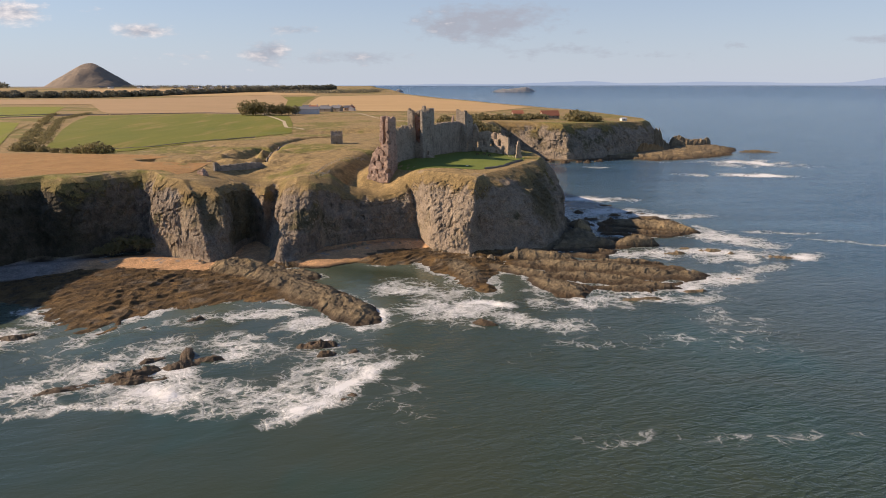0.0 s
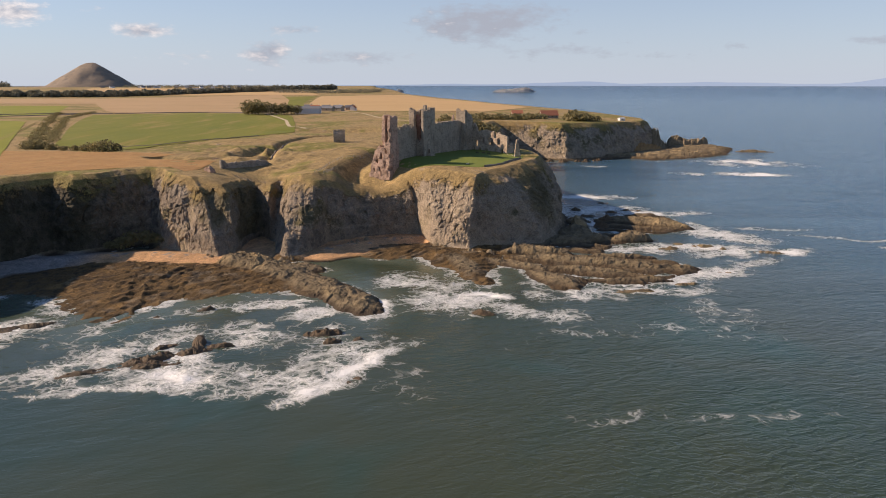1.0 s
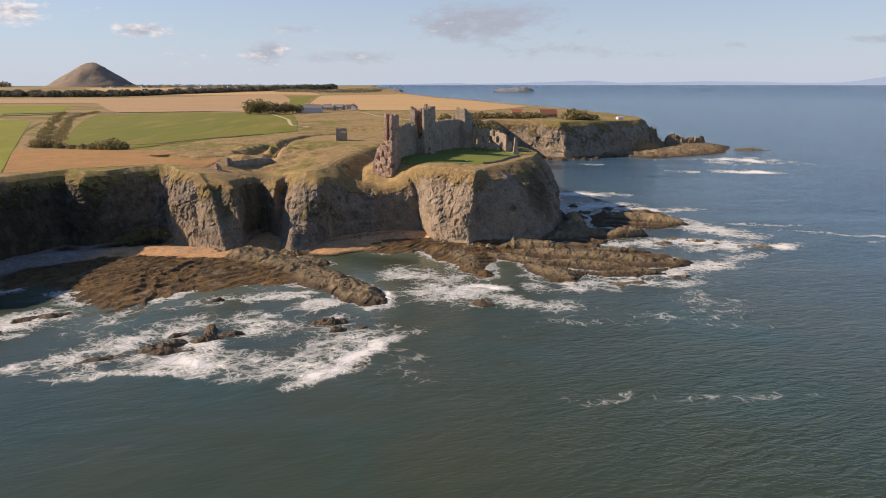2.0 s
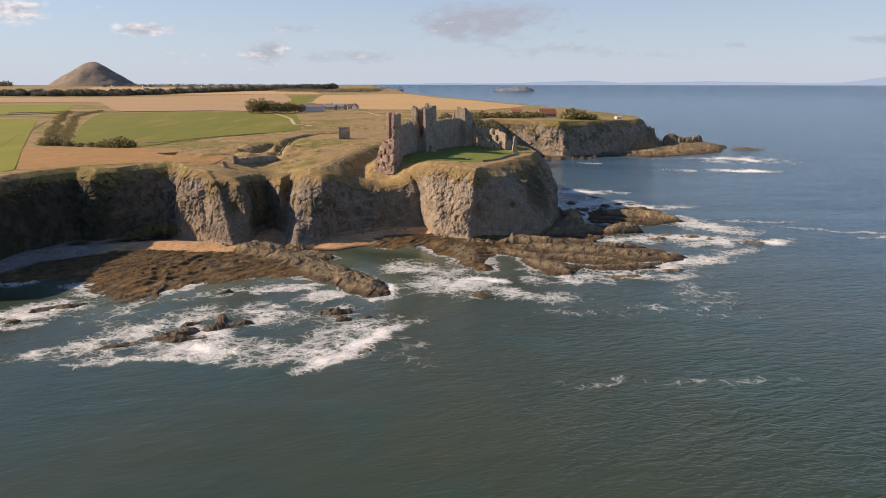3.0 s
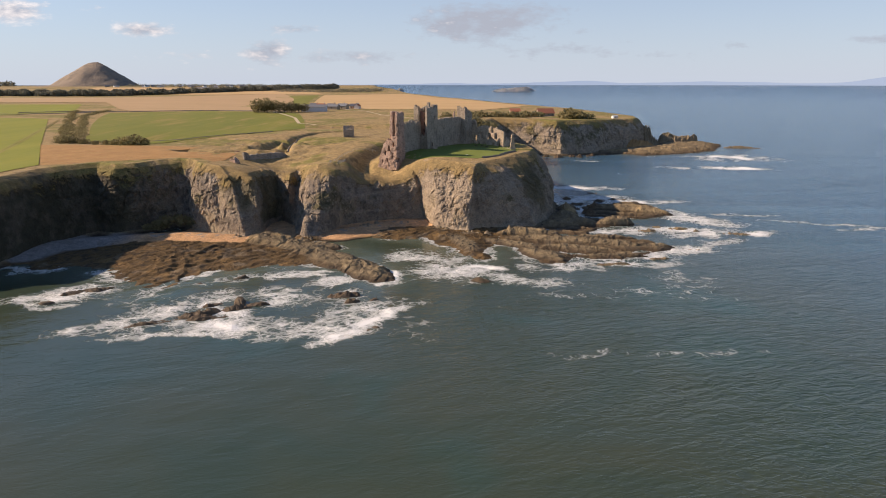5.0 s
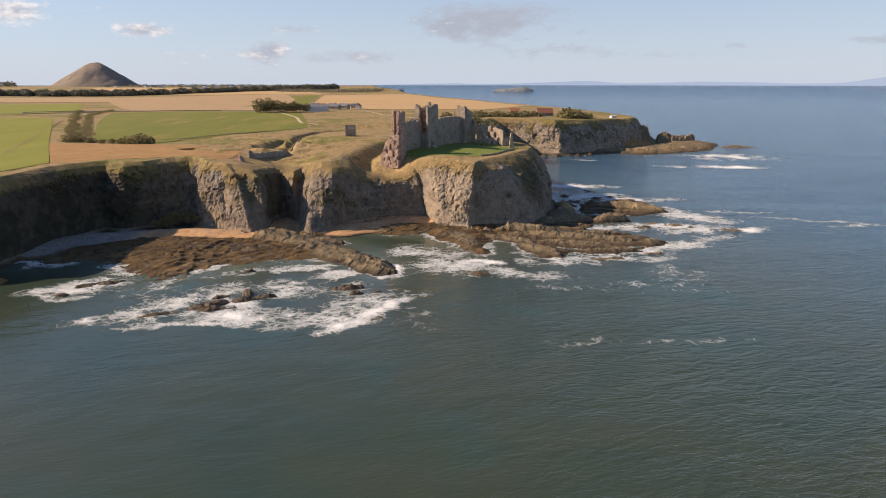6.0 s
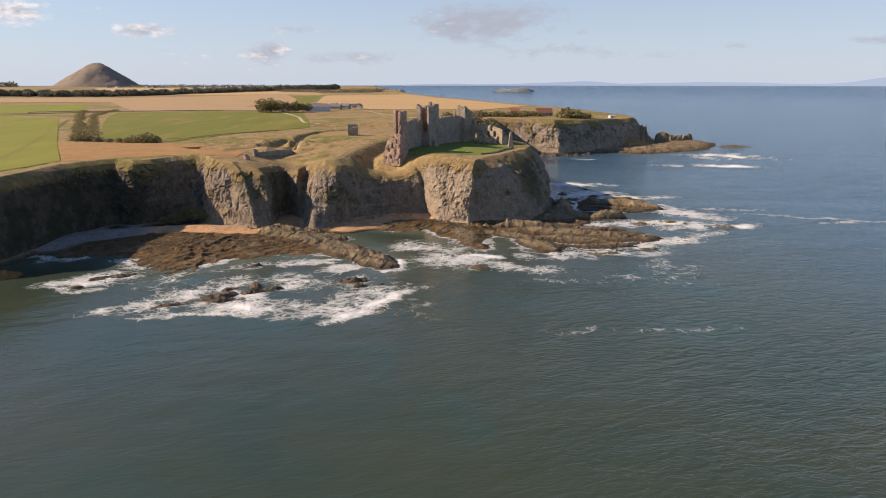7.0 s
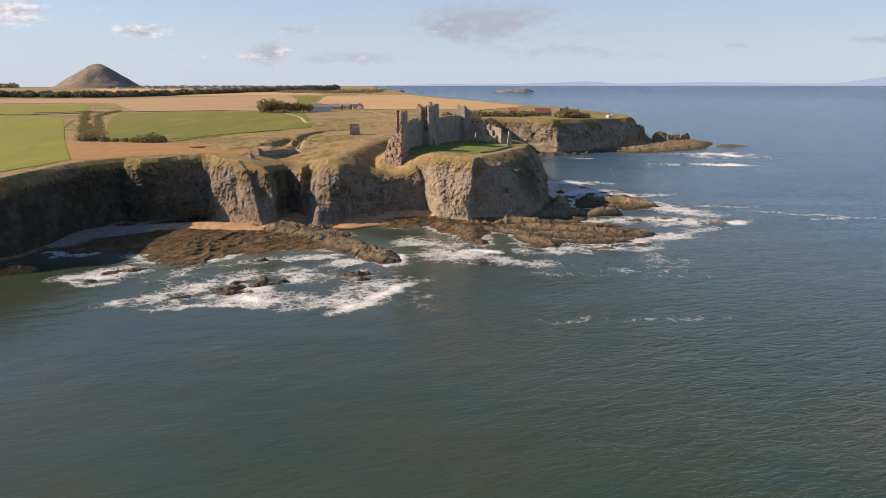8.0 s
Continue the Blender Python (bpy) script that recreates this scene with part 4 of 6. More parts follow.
# ---- things ----
def link_mesh(name, bm, mat, parent=None, label="", smooth_faces=False):
    me = bpy.data.meshes.new(name)
    bm.to_mesh(me)
    bm.free()
    if smooth_faces:
        me.polygons.foreach_set("use_smooth", np.ones(len(me.polygons), bool))
    me.materials.append(mat)
    ob = new(name, me)
    if parent:
        ob.parent = parent
    if label:
        ob["label"] = label
    return ob


def raw_mesh(name, verts, quads, mat, parent=None, label="", smooth_faces=False):
    me = bpy.data.meshes.new(name)
    me.vertices.add(len(verts))
    me.vertices.foreach_set("co", np.asarray(verts, np.float32).ravel())
    quads = np.asarray(quads, np.int32)
    me.loops.add(quads.size)
    me.polygons.add(len(quads))
    me.loops.foreach_set("vertex_index", quads.ravel())
    me.polygons.foreach_set("loop_start", np.arange(0, quads.size, quads.shape[1], dtype=np.int32))
    me.polygons.foreach_set("use_smooth", np.full(len(quads), smooth_faces))
    me.update(calc_edges=True)
    me.materials.append(mat)
    ob = new(name, me)
    if parent:
        ob.parent = parent
    if label:
        ob["label"] = label
    return ob


hx, hy = np.meshgrid(np.linspace(-560, 560, 113), np.linspace(-420, 420, 85))
r_hill = np.where(hx < 0, np.abs(hx) / 235, hx / 240) ** 2 + (hy / 250) ** 2
h_hill = 150 * np.clip(1 - np.sqrt(r_hill + 0.006) ** 1.02, 0, 1) + 10 * np.exp(-((hx + 190) / 120) ** 2 - (hy / 220) ** 2)
h_hill = h_hill + 9 * fbm(hx / 60, hy / 60, None, 4, 77) * smooth(0, 40, h_hill) - 6 * smooth(1, 0, h_hill)
hill = sheet("hill", hx - 2000, hy + 4020, h_hill + 51, (), MAT_HILL)
tagged(hill, "steep isolated conical hill of brown turf and crag", "hill")


# ---- masonry ----
def masonry(name, low, high, dark):
    m, t, b = material(name)
    geo = t.nodes.new("ShaderNodeNewGeometry").outputs["Position"]
    broad, mid, fine = noise_of(t, 0.12, 4.0), noise_of(t, 0.45, 5.0, 0.65), noise_of(t, 1.5, 6.0, 0.75, 0.0, (1, 1, 1.7))
    k = fnode(t, "MULTIPLY", fnode(t, "SUBTRACT", fnode(t, "ADD", fnode(t, "MULTIPLY", mid, 0.7), fnode(t, "MULTIPLY", fine, 0.7)), 0.40), 2.8, True)
    col = mixer(t, k, low, high)
    cell = t.nodes.new("ShaderNodeTexVoronoi")
    cell.inputs["Scale"].default_value = 1.1
    flat = t.nodes.new("ShaderNodeVectorMath")
    flat.operation = "MULTIPLY"
    flat.inputs[1].default_value = (1, 1, 1.7)
    t.links.new(geo, flat.inputs[0])
    t.links.new(flat.outputs[0], cell.inputs["Vector"])
    tone = t.nodes.new("ShaderNodeSeparateColor")
    t.links.new(cell.outputs["Color"], tone.inputs[0])
    col = mixer(t, fnode(t, "MULTIPLY", fnode(t, "SUBTRACT", tone.outputs[0], 0.62), 1.6, True), col, dark)
    col = mixer(t, fnode(t, "MULTIPLY", fnode(t, "SUBTRACT", tone.outputs[1], 0.75), 2.0, True), col, tuple(min(0.8, 1.25 * c) for c in high))
    stain = noise_of(t, 0.5, 5.0, 0.7, 0.2, (1, 1, 0.18))
    col = mixer(t, fnode(t, "MULTIPLY", fnode(t, "SUBTRACT", fnode(t, "ADD", fnode(t, "MULTIPLY", stain, 0.7), fnode(t, "MULTIPLY", broad, 0.5)), 0.58), 3.5, True), col, dark)
    t.links.new(col, b.inputs["Base Color"])
    b.inputs["Roughness"].default_value = 0.95
    b.inputs["Specular IOR Level"].default_value = 0.15
    # courses of rubble stone
    sep = t.nodes.new("ShaderNodeSeparateXYZ")
    t.links.new(geo, sep.inputs[0])
    course = fnode(t, "SINE", fnode(t, "MULTIPLY", sep.outputs[2], 14.0))
    relief(t, b, fnode(t, "ADD", fnode(t, "MULTIPLY", fine, 1.2), fnode(t, "ADD", fnode(t, "MULTIPLY", course, 0.08), mid)), 0.8, 0.35)
    return m


MAT_GREY = masonry("grey_rubble", (0.26, 0.212, 0.165), (0.40, 0.335, 0.262), (0.14, 0.117, 0.094))
MAT_TAN = masonry("tan_rubble", (0.34, 0.27, 0.20), (0.53, 0.42, 0.31), (0.18, 0.14, 0.11))
MAT_RED = masonry("red_sandstone", (0.29, 0.15, 0.105), (0.42, 0.245, 0.175), (0.15, 0.09, 0.07))
MAT_PINK = masonry("weathered_sandstone", (0.30, 0.205, 0.155), (0.47, 0.335, 0.26), (0.125, 0.09, 0.07))


def blocks(name, origin, heading, size, step, solid, mat, parent=None, label="", rough=0.16, seed=0):
    """Worn masonry: the skin of a solid given as a test on local places, on a lattice of that step, softened and chipped."""
    nx, ny, nz = (max(1, int(round(s / step))) for s in size)
    cx, cy, cz = np.meshgrid((np.arange(nx) + 0.5) * step, (np.arange(ny) + 0.5) * step, (np.arange(nz) + 0.5) * step, indexing="ij")
    full = np.zeros((nx + 2, ny + 2, nz + 2), bool)
    full[1:-1, 1:-1, 1:-1] = solid(cx, cy, cz)
    quads = []
    corner = {0: ((1, 0, 0), (1, 1, 0), (1, 1, 1), (1, 0, 1)), 1: ((0, 1, 0), (0, 1, 1), (1, 1, 1), (1, 1, 0)), 2: ((0, 0, 1), (1, 0, 1), (1, 1, 1), (0, 1, 1))}
    for axis in range(3):
        for sign in (1, -1):
            other = np.roll(full, -sign, axis)
            idx = np.argwhere(full & ~other) - 1
            cs = np.array(corner[axis])
            if sign < 0:
                cs = cs.copy()
                cs[:, axis] = 0
                cs = cs[::-1]
            quads.append(idx[:, None, :] + cs[None])
    quads = np.concatenate(quads)
    keys = (quads[..., 0] * (ny + 2) + quads[..., 1]) * (nz + 2) + quads[..., 2]
    uniq, inv = np.unique(keys.ravel(), return_inverse=True)
    v = np.stack([uniq // ((ny + 2) * (nz + 2)), uniq // (nz + 2) % (ny + 2), uniq % (nz + 2)], -1) * float(step)
    faces = inv.reshape(-1, 4)
    # one pass of softening
    acc, cnt = np.zeros_like(v), np.zeros(len(v))
    for i in range(4):
        np.add.at(acc, faces[:, i], v[faces].mean(1))
        np.add.at(cnt, faces[:, i], 1)
    v = v * 0.62 + acc / cnt[:, None] * 0.38
    for k in range(3):
        v[:, k] += rough * (fbm(v[:, 0] / 1.1, v[:, 1] / 1.1, v[:, 2] / 0.9, 2, seed + 7 * k) + 0.8 * fbm(v[:, 0] / 4, v[:, 1] / 4, v[:, 2] / 4, 2, seed + 7 * k + 3))
    ca, sa = math.cos(radians(heading)), math.sin(radians(heading))
    w = np.stack([origin[0] + v[:, 0] * ca - v[:, 1] * sa, origin[1] + v[:, 0] * sa + v[:, 1] * ca, origin[2] + v[:, 2]], -1)
    return raw_mesh(name, w, faces, mat, parent, label)


def ragged(a, b, seed, depth, scale=3.0, fine=1.0):
    """A broken wall head: how far it has crumbled down, from the place in plan."""
    return depth * np.clip(0.5 + 0.9 * fbm(a / scale, b / scale, None, 3, seed), 0, 1.5) + fine * np.clip(fbm(a / 0.9, b / 0.9, None, 2, seed + 5), 0, 1)


def hole(a, z, a0, z0, w, h, arch=True):
    """An opening w wide and h high with its sill's middle at a0, z0."""
    box = (np.abs(a - a0) < w / 2) & (z > z0) & (z < z0 + h)
    if arch:
        return box | ((a - a0) ** 2 + ((z - z0 - h) * 0.8) ** 2 < (w / 2) ** 2) & (z >= z0 + h)
    return box


castle = new("ruined_castle")
castle.location = (-5, 400, 37)
tagged(castle, "roofless grey and red sandstone castle on the headland", "castle")
bpy.context.view_layer.update()
CASTLE_BACK = castle.matrix_world.inverted()
CO, CS, CT, CH = (-27.0, 374.0), (0.545, 0.838), (0.838, -0.545), math.degrees(math.atan2(0.838, 0.545))


def castle_place(s, t, z):
    return (CO[0] + CS[0] * s + CT[0] * t, CO[1] + CS[1] * s + CT[1] * t, z)


def castle_part(name, s, t, z, size, solid, mat, label, step=0.5, seed=0, rough=0.16, parent=None):
    """Local x runs along the wall from the sea tower, local y away from the court, so t is the court side of the block."""
    ob = blocks(name, castle_place(s, t, z), CH, size, step, solid, mat, None, label, rough, seed)
    ob.parent = parent or castle
    ob.matrix_parent_inverse = Matrix() if parent else CASTLE_BACK
    return ob


# the sea tower, torn open: a heap of broken core below, one corner standing to its full height
def sea_tower(x, y, z):
    # y = 0 on the court side, 16 at the outer side
    crumble = ragged(x, y, 3, 2.2)
    lower = (z < np.interp(y, [0, 1.5, 5, 8, 12, 14.5, 16], [14.5, 19.0, 20.5, 20.0, 15.5, 9, 0.5]) - 0.6 * crumble + 0.14 * x) & (x > np.interp(z, [0, 8, 20], [0, 0.6, 1.3]) + 0.6 * fbm(y / 2.2, z / 2.2, None, 3, 9))
    upper = (y > 1.6) & (y < 7.7 - 0.06 * np.maximum(z - 20, 0)) & (z < 35.2 - ragged(x, y, 4, 1.8) - np.where((y > 3.4) & (y < 5.0), 2.0, 0)) & (x > 1.5 + 0.35 * fbm(y / 2, z / 2, None, 2, 5)) & (x < 8.4)
    gash = (x < 4.2) & (y > 3.4) & (y < 4.9) & (z > 20.5) & (z < 32.6)
    nests = np.zeros_like(gash)
    for a, b, w, h in ((7.0, 17.6, 2.6, 2.0), (1.8, 26, 0.8, 1.2), (1.8, 12, 0.9, 1.6), (4.2, 14.2, 1.2, 2.2), (7.6, 11.0, 1.4, 2.6), (10.4, 8.6, 1.2, 2.0), (4.8, 7.4, 1.1, 2.0), (2.0, 5.0, 1.0, 1.8), (8.4, 4.4, 1.1, 1.6), (12.4, 4.0, 1.0, 1.4), (1.9, 20.4, 0.8, 1.4)):
        nests |= hole(y + 0.3 * fbm(z, y, None, 2, 77), z, a, b, w, h) & (x < 3.4)
    return (lower & (y > 1.3) | upper) & ~gash & ~nests


castle_part("tower", -9, 5.4, 28.0, (9.2, 16, 37), sea_tower, MAT_PINK, "torn-open red sandstone tower above the cliff", 0.36, 10, 0.24)
castle_part("turret", -4.4, -0.2, 46.0, (2.6, 4.0, 17.2), lambda x, y, z: (z < 17 - ragged(x, y, 14, 1.4)) & (y < 3.9 - 0.03 * z), MAT_RED, "red inner corner of the torn tower", 0.42, 13, 0.14)


def curtain_south(x, y, z):
    head = 22.8 - ragged(x, y, 21, 2.8, 1.8) - np.where(np.mod(x + 0.8 * fbm(x / 3, y, None, 2, 3), 3.3) < 1.0, 1.0, 0) * (y < 1.2)
    walk_way = (y > 1.2) & (y < 2.6) & (z > 20.4)
    return (z < head) & ~walk_way


castle_part("curtain_wall", -1.4, -1.8, 34.6, (27.4, 3.6, 23.6), curtain_south, MAT_GREY, "tall grey curtain wall with broken wall head", 0.45, 20, 0.1)


def gate_tower(x, y, z):
    # y = 0 the court face, x = 0 the side towards the sea tower
    head = 28.6 - ragged(x, y, 33, 2.6) + np.where((x > 8.2) | (x < 1.2), 1.0, 0) - np.where((np.mod(x + y, 2.6) < 1.1), 0.9, 0)
    hollow = (x > 2.2) & (x < 9.8) & (y > 2.2) & (y < 8.2) & (z > 2)
    torn = (y > 1.5) & (y < 6.9) & (x < 3.4) & (z > np.interp(y, [1.5, 3.4, 6.9], [12, 9.2, 12.5]) + 0.5 * fbm(y, x, None, 2, 5)) & (z < 40)
    doors = hole(x, z, 5.6, 1.2, 2.0, 3.0) & (y < 2.6)
    slits = np.zeros_like(doors)
    for a, b, w, h in ((5.4, 9.5, 0.7, 1.5), (8.6, 13.6, 0.8, 1.8), (5.4, 17.0, 0.8, 1.8), (8.4, 20.5, 0.8, 1.6), (4.8, 23.6, 0.9, 1.3)):
        slits |= hole(x, z, a, b, w, h, False) & (y < 2.6)
    return (z < head) & ~hollow & ~torn & ~doors & ~slits


gatehouse = castle_part("gatehouse", 25, 3.5, 36.6, (12, 10.5, 31), gate_tower, MAT_GREY, "great grey gate tower split by a deep breach", 0.42, 30, 0.13)
castle_part("inner_vault", 28.0, 2.0, 44.0, (1.3, 5.8, 19.2), lambda x, y, z: (z < 18.4 - ragged(x, y, 36, 1.2)) & ~((np.abs(y - 2.7) < 0.8) & (np.mod(z, 4.6) < 1.8)), MAT_RED, "exposed red chamber wall inside the breach", 0.42, 35, 0.14)
castle_part("turret", 30.4, 1.2, 64.0, (1.5, 1.5, 3.6), lambda x, y, z: z < 3.6 - ragged(x, y, 38, 0.5), MAT_GREY, "stump of a stair turret", 0.42, 37, 0.08)

castle_part("door_arch", 29.1, 3.75, 37.8, (3.0, 0.5, 5.4), lambda x, y, z: ((np.abs(x - 1.5) < 1.45) & (z < 3.2) | ((x - 1.5) ** 2 + (z - 3.2) ** 2 < 1.45 ** 2) & (z >= 3.2)) & ~hole(x, z, 1.5, -1, 1.9, 4.0), MAT_TAN, "pale dressed stone arch round the gateway", 0.16, 39, 0.03, gatehouse)
for ws, wz, ww, wh in ((30.4, 46.1, 0.7, 1.5), (33.6, 50.2, 0.8, 1.8), (30.4, 53.6, 0.8, 1.8), (33.4, 57.1, 0.8, 1.6), (29.8, 60.2, 0.9, 1.3)):
    castle_part("window_sill", ws - 0.7, 3.75, wz - 0.35, (1.4, 0.5, 0.35), lambda x, y, z: x > -1, MAT_TAN, "", 0.17, 40, 0.02, gatehouse)


def curtain_north(x, y, z):
    head = 20.9 - 0.8 * ragged(x, y, 41, 1.0, 2.0) - np.where((x > 2) & (x < 12) & (y > 1.1) & (y < 2.4), 1.4, 0)
    slot = hole(x, z, 24.5, 1.0, 1.2, 1.8) & (y < 1.6)
    return (z < head) & ~slot


castle_part("curtain_wall", 36.8, 1.4, 36.2, (33.6, 3.6, 22), curtain_north, MAT_GREY, "long smooth grey curtain wall facing the court", 0.45, 40, 0.09)
castle_part("pinnacle", 62.4, 0.6, 56.6, (1.0, 1.4, 4.4), lambda x, y, z: z < 4.4 - 1.4 * y - 0.3 * ragged(x, y, 45, 0.6), MAT_PINK, "lone upright of fallen parapet", 0.3, 44, 0.08)


def north_tower(x, y, z):
    r = np.sqrt(((x - 7) / 7) ** 2 + ((y - 4.0) / 5.0) ** 2)
    head = 27.0 - ragged(x, y, 53, 2.0) - 0.30 * x + np.where((x < 1.6), 1.2, 0)
    ring = (r < 1.12) & ((x > 0.3))
    core = (np.abs(x - 7) < 4.6) & (np.abs(y - 4) < 2.6) & (z > 3)
    win = np.zeros_like(core)
    for a, b in ((3.2, 6), (8.8, 8), (3.6, 13), (9.2, 15.5), (4.0, 19.2)):
        win |= hole(x, z, a, b, 0.9, 1.5, False) & (y < 4)
    gap = (x > 8.5) & (y < 3) & (z > 16 - 0.6 * (x - 8.5))
    return (z < head) & ring & ~core & ~win & ~gap


castle_part("tower", 69.8, 5.2, 36.4, (14, 9, 29), north_tower, MAT_GREY, "ruined north-west tower with a jagged crown", 0.42, 50, 0.14)

NR_A, NR_B = (18.5, 439.0), (41.0, 420.5)
NR_H = math.degrees(math.atan2(NR_B[1] - NR_A[1], NR_B[0] - NR_A[0]))


def range_front(x, y, z):
    head = np.interp(x, [0, 1.5, 3, 5, 6.2, 7.6, 12, 20, 29.2], [17.5, 19.6, 20.4, 18.0, 14.4, 15.0, 15.6, 15.2, 12.4]) - ragged(x, y, 63, 1.3, 2.0)
    cut = np.zeros_like(x, bool)
    for a, b, w, h in ((5.4, 4.6, 2.4, 2.4), (10.4, 6.4, 2.6, 2.6), (16.4, 6.2, 3.8, 2.2), (22.4, 6.4, 2.6, 2.6), (3.2, 2.0, 1.2, 1.6), (8.4, 1.4, 1.4, 2.0), (13.6, 1.6, 1.0, 1.4), (20.4, 1.6, 1.2, 1.6), (25.5, 1.4, 1.2, 1.8)):
        cut |= hole(x, z, a, b, w, h)
    notch = (np.abs(x - 19.6) < 0.9) & (z > 10.6)
    return (z < head) & ~cut & ~notch


def range_back(x, y, z):
    head = np.interp(x, [0, 3, 8, 14, 20, 29], [13, 14, 9.4, 11.0, 10.0, 7.5]) - ragged(x, y, 66, 2.0, 2.4)
    return (z < head) & ~hole(x, z, 10, 4.4, 1.8, 2.2) & ~hole(x, z, 19, 4.4, 1.8, 2.2)


for nm, off, tall, fn, seed, lab in (("range_wall", 0.0, 17, range_front, 60, "roofless hall range with empty arched windows"), ("range_wall", 8.0, 15, range_back, 65, "broken outer wall of the hall range")):
    nrx, nry = -math.sin(radians(NR_H)), math.cos(radians(NR_H))
    ob = blocks(nm, (NR_A[0] + nrx * off, NR_A[1] + nry * off, 35.6), NR_H, (29.2, 1.4, tall + 4), 0.36, fn, MAT_TAN if seed == 60 else MAT_GREY, None, lab, 0.12, seed)
    ob.parent, ob.matrix_parent_inverse = castle, CASTLE_BACK
ob = blocks("cross_wall", (41.3, 421.5, 34.6), NR_H + 90, (8.4, 1.3, 10), 0.36, lambda x, y, z: z < 8.8 - ragged(x, y, 68, 2.4, 2.0) - 0.4 * np.abs(x - 4), MAT_TAN, None, "crumbled gable of the hall range", 0.13, 67)
ob.parent, ob.matrix_parent_inverse = castle, CASTLE_BACK
ob = blocks("pinnacle", (44.3, 408.2, 33.6), 10, (4.8, 1.5, 13.4), 0.3, lambda x, y, z: (z < 13 - 0.2 * ragged(x, y, 70, 1.0)) & (x > 0.10 * z) & (x < 4.5 - 0.17 * z + 0.25 * np.sin(z * 2.1)), MAT_TAN, None, "tall leaning finger of masonry at the cliff edge", 0.14, 69)
ob.parent, ob.matrix_parent_inverse = castle, CASTLE_BACK
ob = blocks("low_wall", (36.0, 416.0, 34.6), -22, (11, 1.6, 3.4), 0.36, lambda x, y, z: z < 2.6 - ragged(x, y, 72, 1.8, 1.6), MAT_TAN, None, "tumbled footing beside the hall range", 0.15, 71)
ob.parent, ob.matrix_parent_inverse = castle, CASTLE_BACK


steps_bm = bmesh.new()
for i in range(4):
    r = bmesh.ops.create_cube(steps_bm, size=1.0)
    bmesh.ops.scale(steps_bm, vec=(4.4 - 0.3 * i, 3.2 - 0.75 * i, 0.6), verts=r["verts"])
    bmesh.ops.translate(steps_bm, vec=(0, 0.37 * i, 0.3 + 0.28 * i), verts=r["verts"])
bmesh.ops.bevel(steps_bm, geom=steps_bm.edges[:], offset=0.05, segments=1, affect="EDGES")
me = bpy.data.meshes.new("stone_steps")
steps_bm.to_mesh(me)
steps_bm.free()
me.materials.append(MAT_TAN)
gate_steps = new("stone_steps", me)
gx_s, gy_s, _ = castle_place(30.6, 5.2, 0)
gate_steps.matrix_world = pose(gx_s, gy_s, top_height(gx_s, gy_s) - 0.1, 0, 0, CH)
tagged(gate_steps, "worn stone steps before the gate tower", "steps")


# ---- ruins and walls outside the castle ----
def ruin(name, x, y, heading, size, fn, mat, label, category, step=0.36, seed=0, sink=0.5, rough=0.14):
    z = min(top_height(x, y), top_height(x + size[0] * math.cos(radians(heading)), y + size[0] * math.sin(radians(heading)))) - sink
    return tagged(blocks(name, (x, y, z), heading, size, step, fn, mat, None, "", rough, seed), label, category)


# darker rubble for the outer gate wall, with its shade put into the colours
MAT_SHADEWALL = masonry("shaded_rubble", (0.20, 0.18, 0.15), (0.34, 0.30, 0.25), (0.11, 0.10, 0.085))


def dovecot(x, y, z):
    roof_line = 6.2 + 0.30 * y
    gables = ((x < 0.9) | (x > 7.1)) & (z < roof_line + 0.7 + 0.5 * (np.mod(y, 1.2) < 0.6))
    back = (y > 5.0) & (z < 9.2 - np.where(np.mod(x, 2.2) < 0.8, 0.9, 0))
    door = hole(x, z, 4.0, 0.2, 1.1, 2.0, False) & (y < 1)
    return ((z < roof_line) | gables | back) & ~door


ruin("dovecot", -76.5, 478, 8, (8, 6, 10.5), dovecot, MAT_GREY, "small roofed stone dovecot in the grass", "dovecot", 0.3, 80)
ruin("stone_wall", -121, 366, 52, (34, 1.7, 6.5), lambda x, y, z: z < np.interp(x, [0, 2, 3.5, 8, 20, 30, 34], [6.2, 6.0, 4.4, 4.2, 4.4, 4.0, 1.0]) - 0.5 * ragged(x, y, 83, 1.4, 2.0), MAT_SHADEWALL, "grey rubble wall of the outer gate by a gully", "wall", 0.36, 82, 1.4)
ruin("wall_stub", -126, 352, -30, (5.0, 3.2, 6.0), lambda x, y, z: z < 5.6 - ragged(x, y, 85, 2.6, 1.8) - 0.8 * np.abs(x - 2.4), MAT_PINK, "weathered stump of a gate pier on the cliff edge", "ruin", 0.36, 84, 1.0, 0.2)
ruin("wall_stub", -137, 404, 70, (7.0, 1.6, 6.5), lambda x, y, z: z < 5.4 - ragged(x, y, 87, 2.4, 1.6) - 0.25 * x, MAT_PINK, "lone upright fragment of wall beside a trench", "ruin", 0.36, 86, 1.2, 0.2)


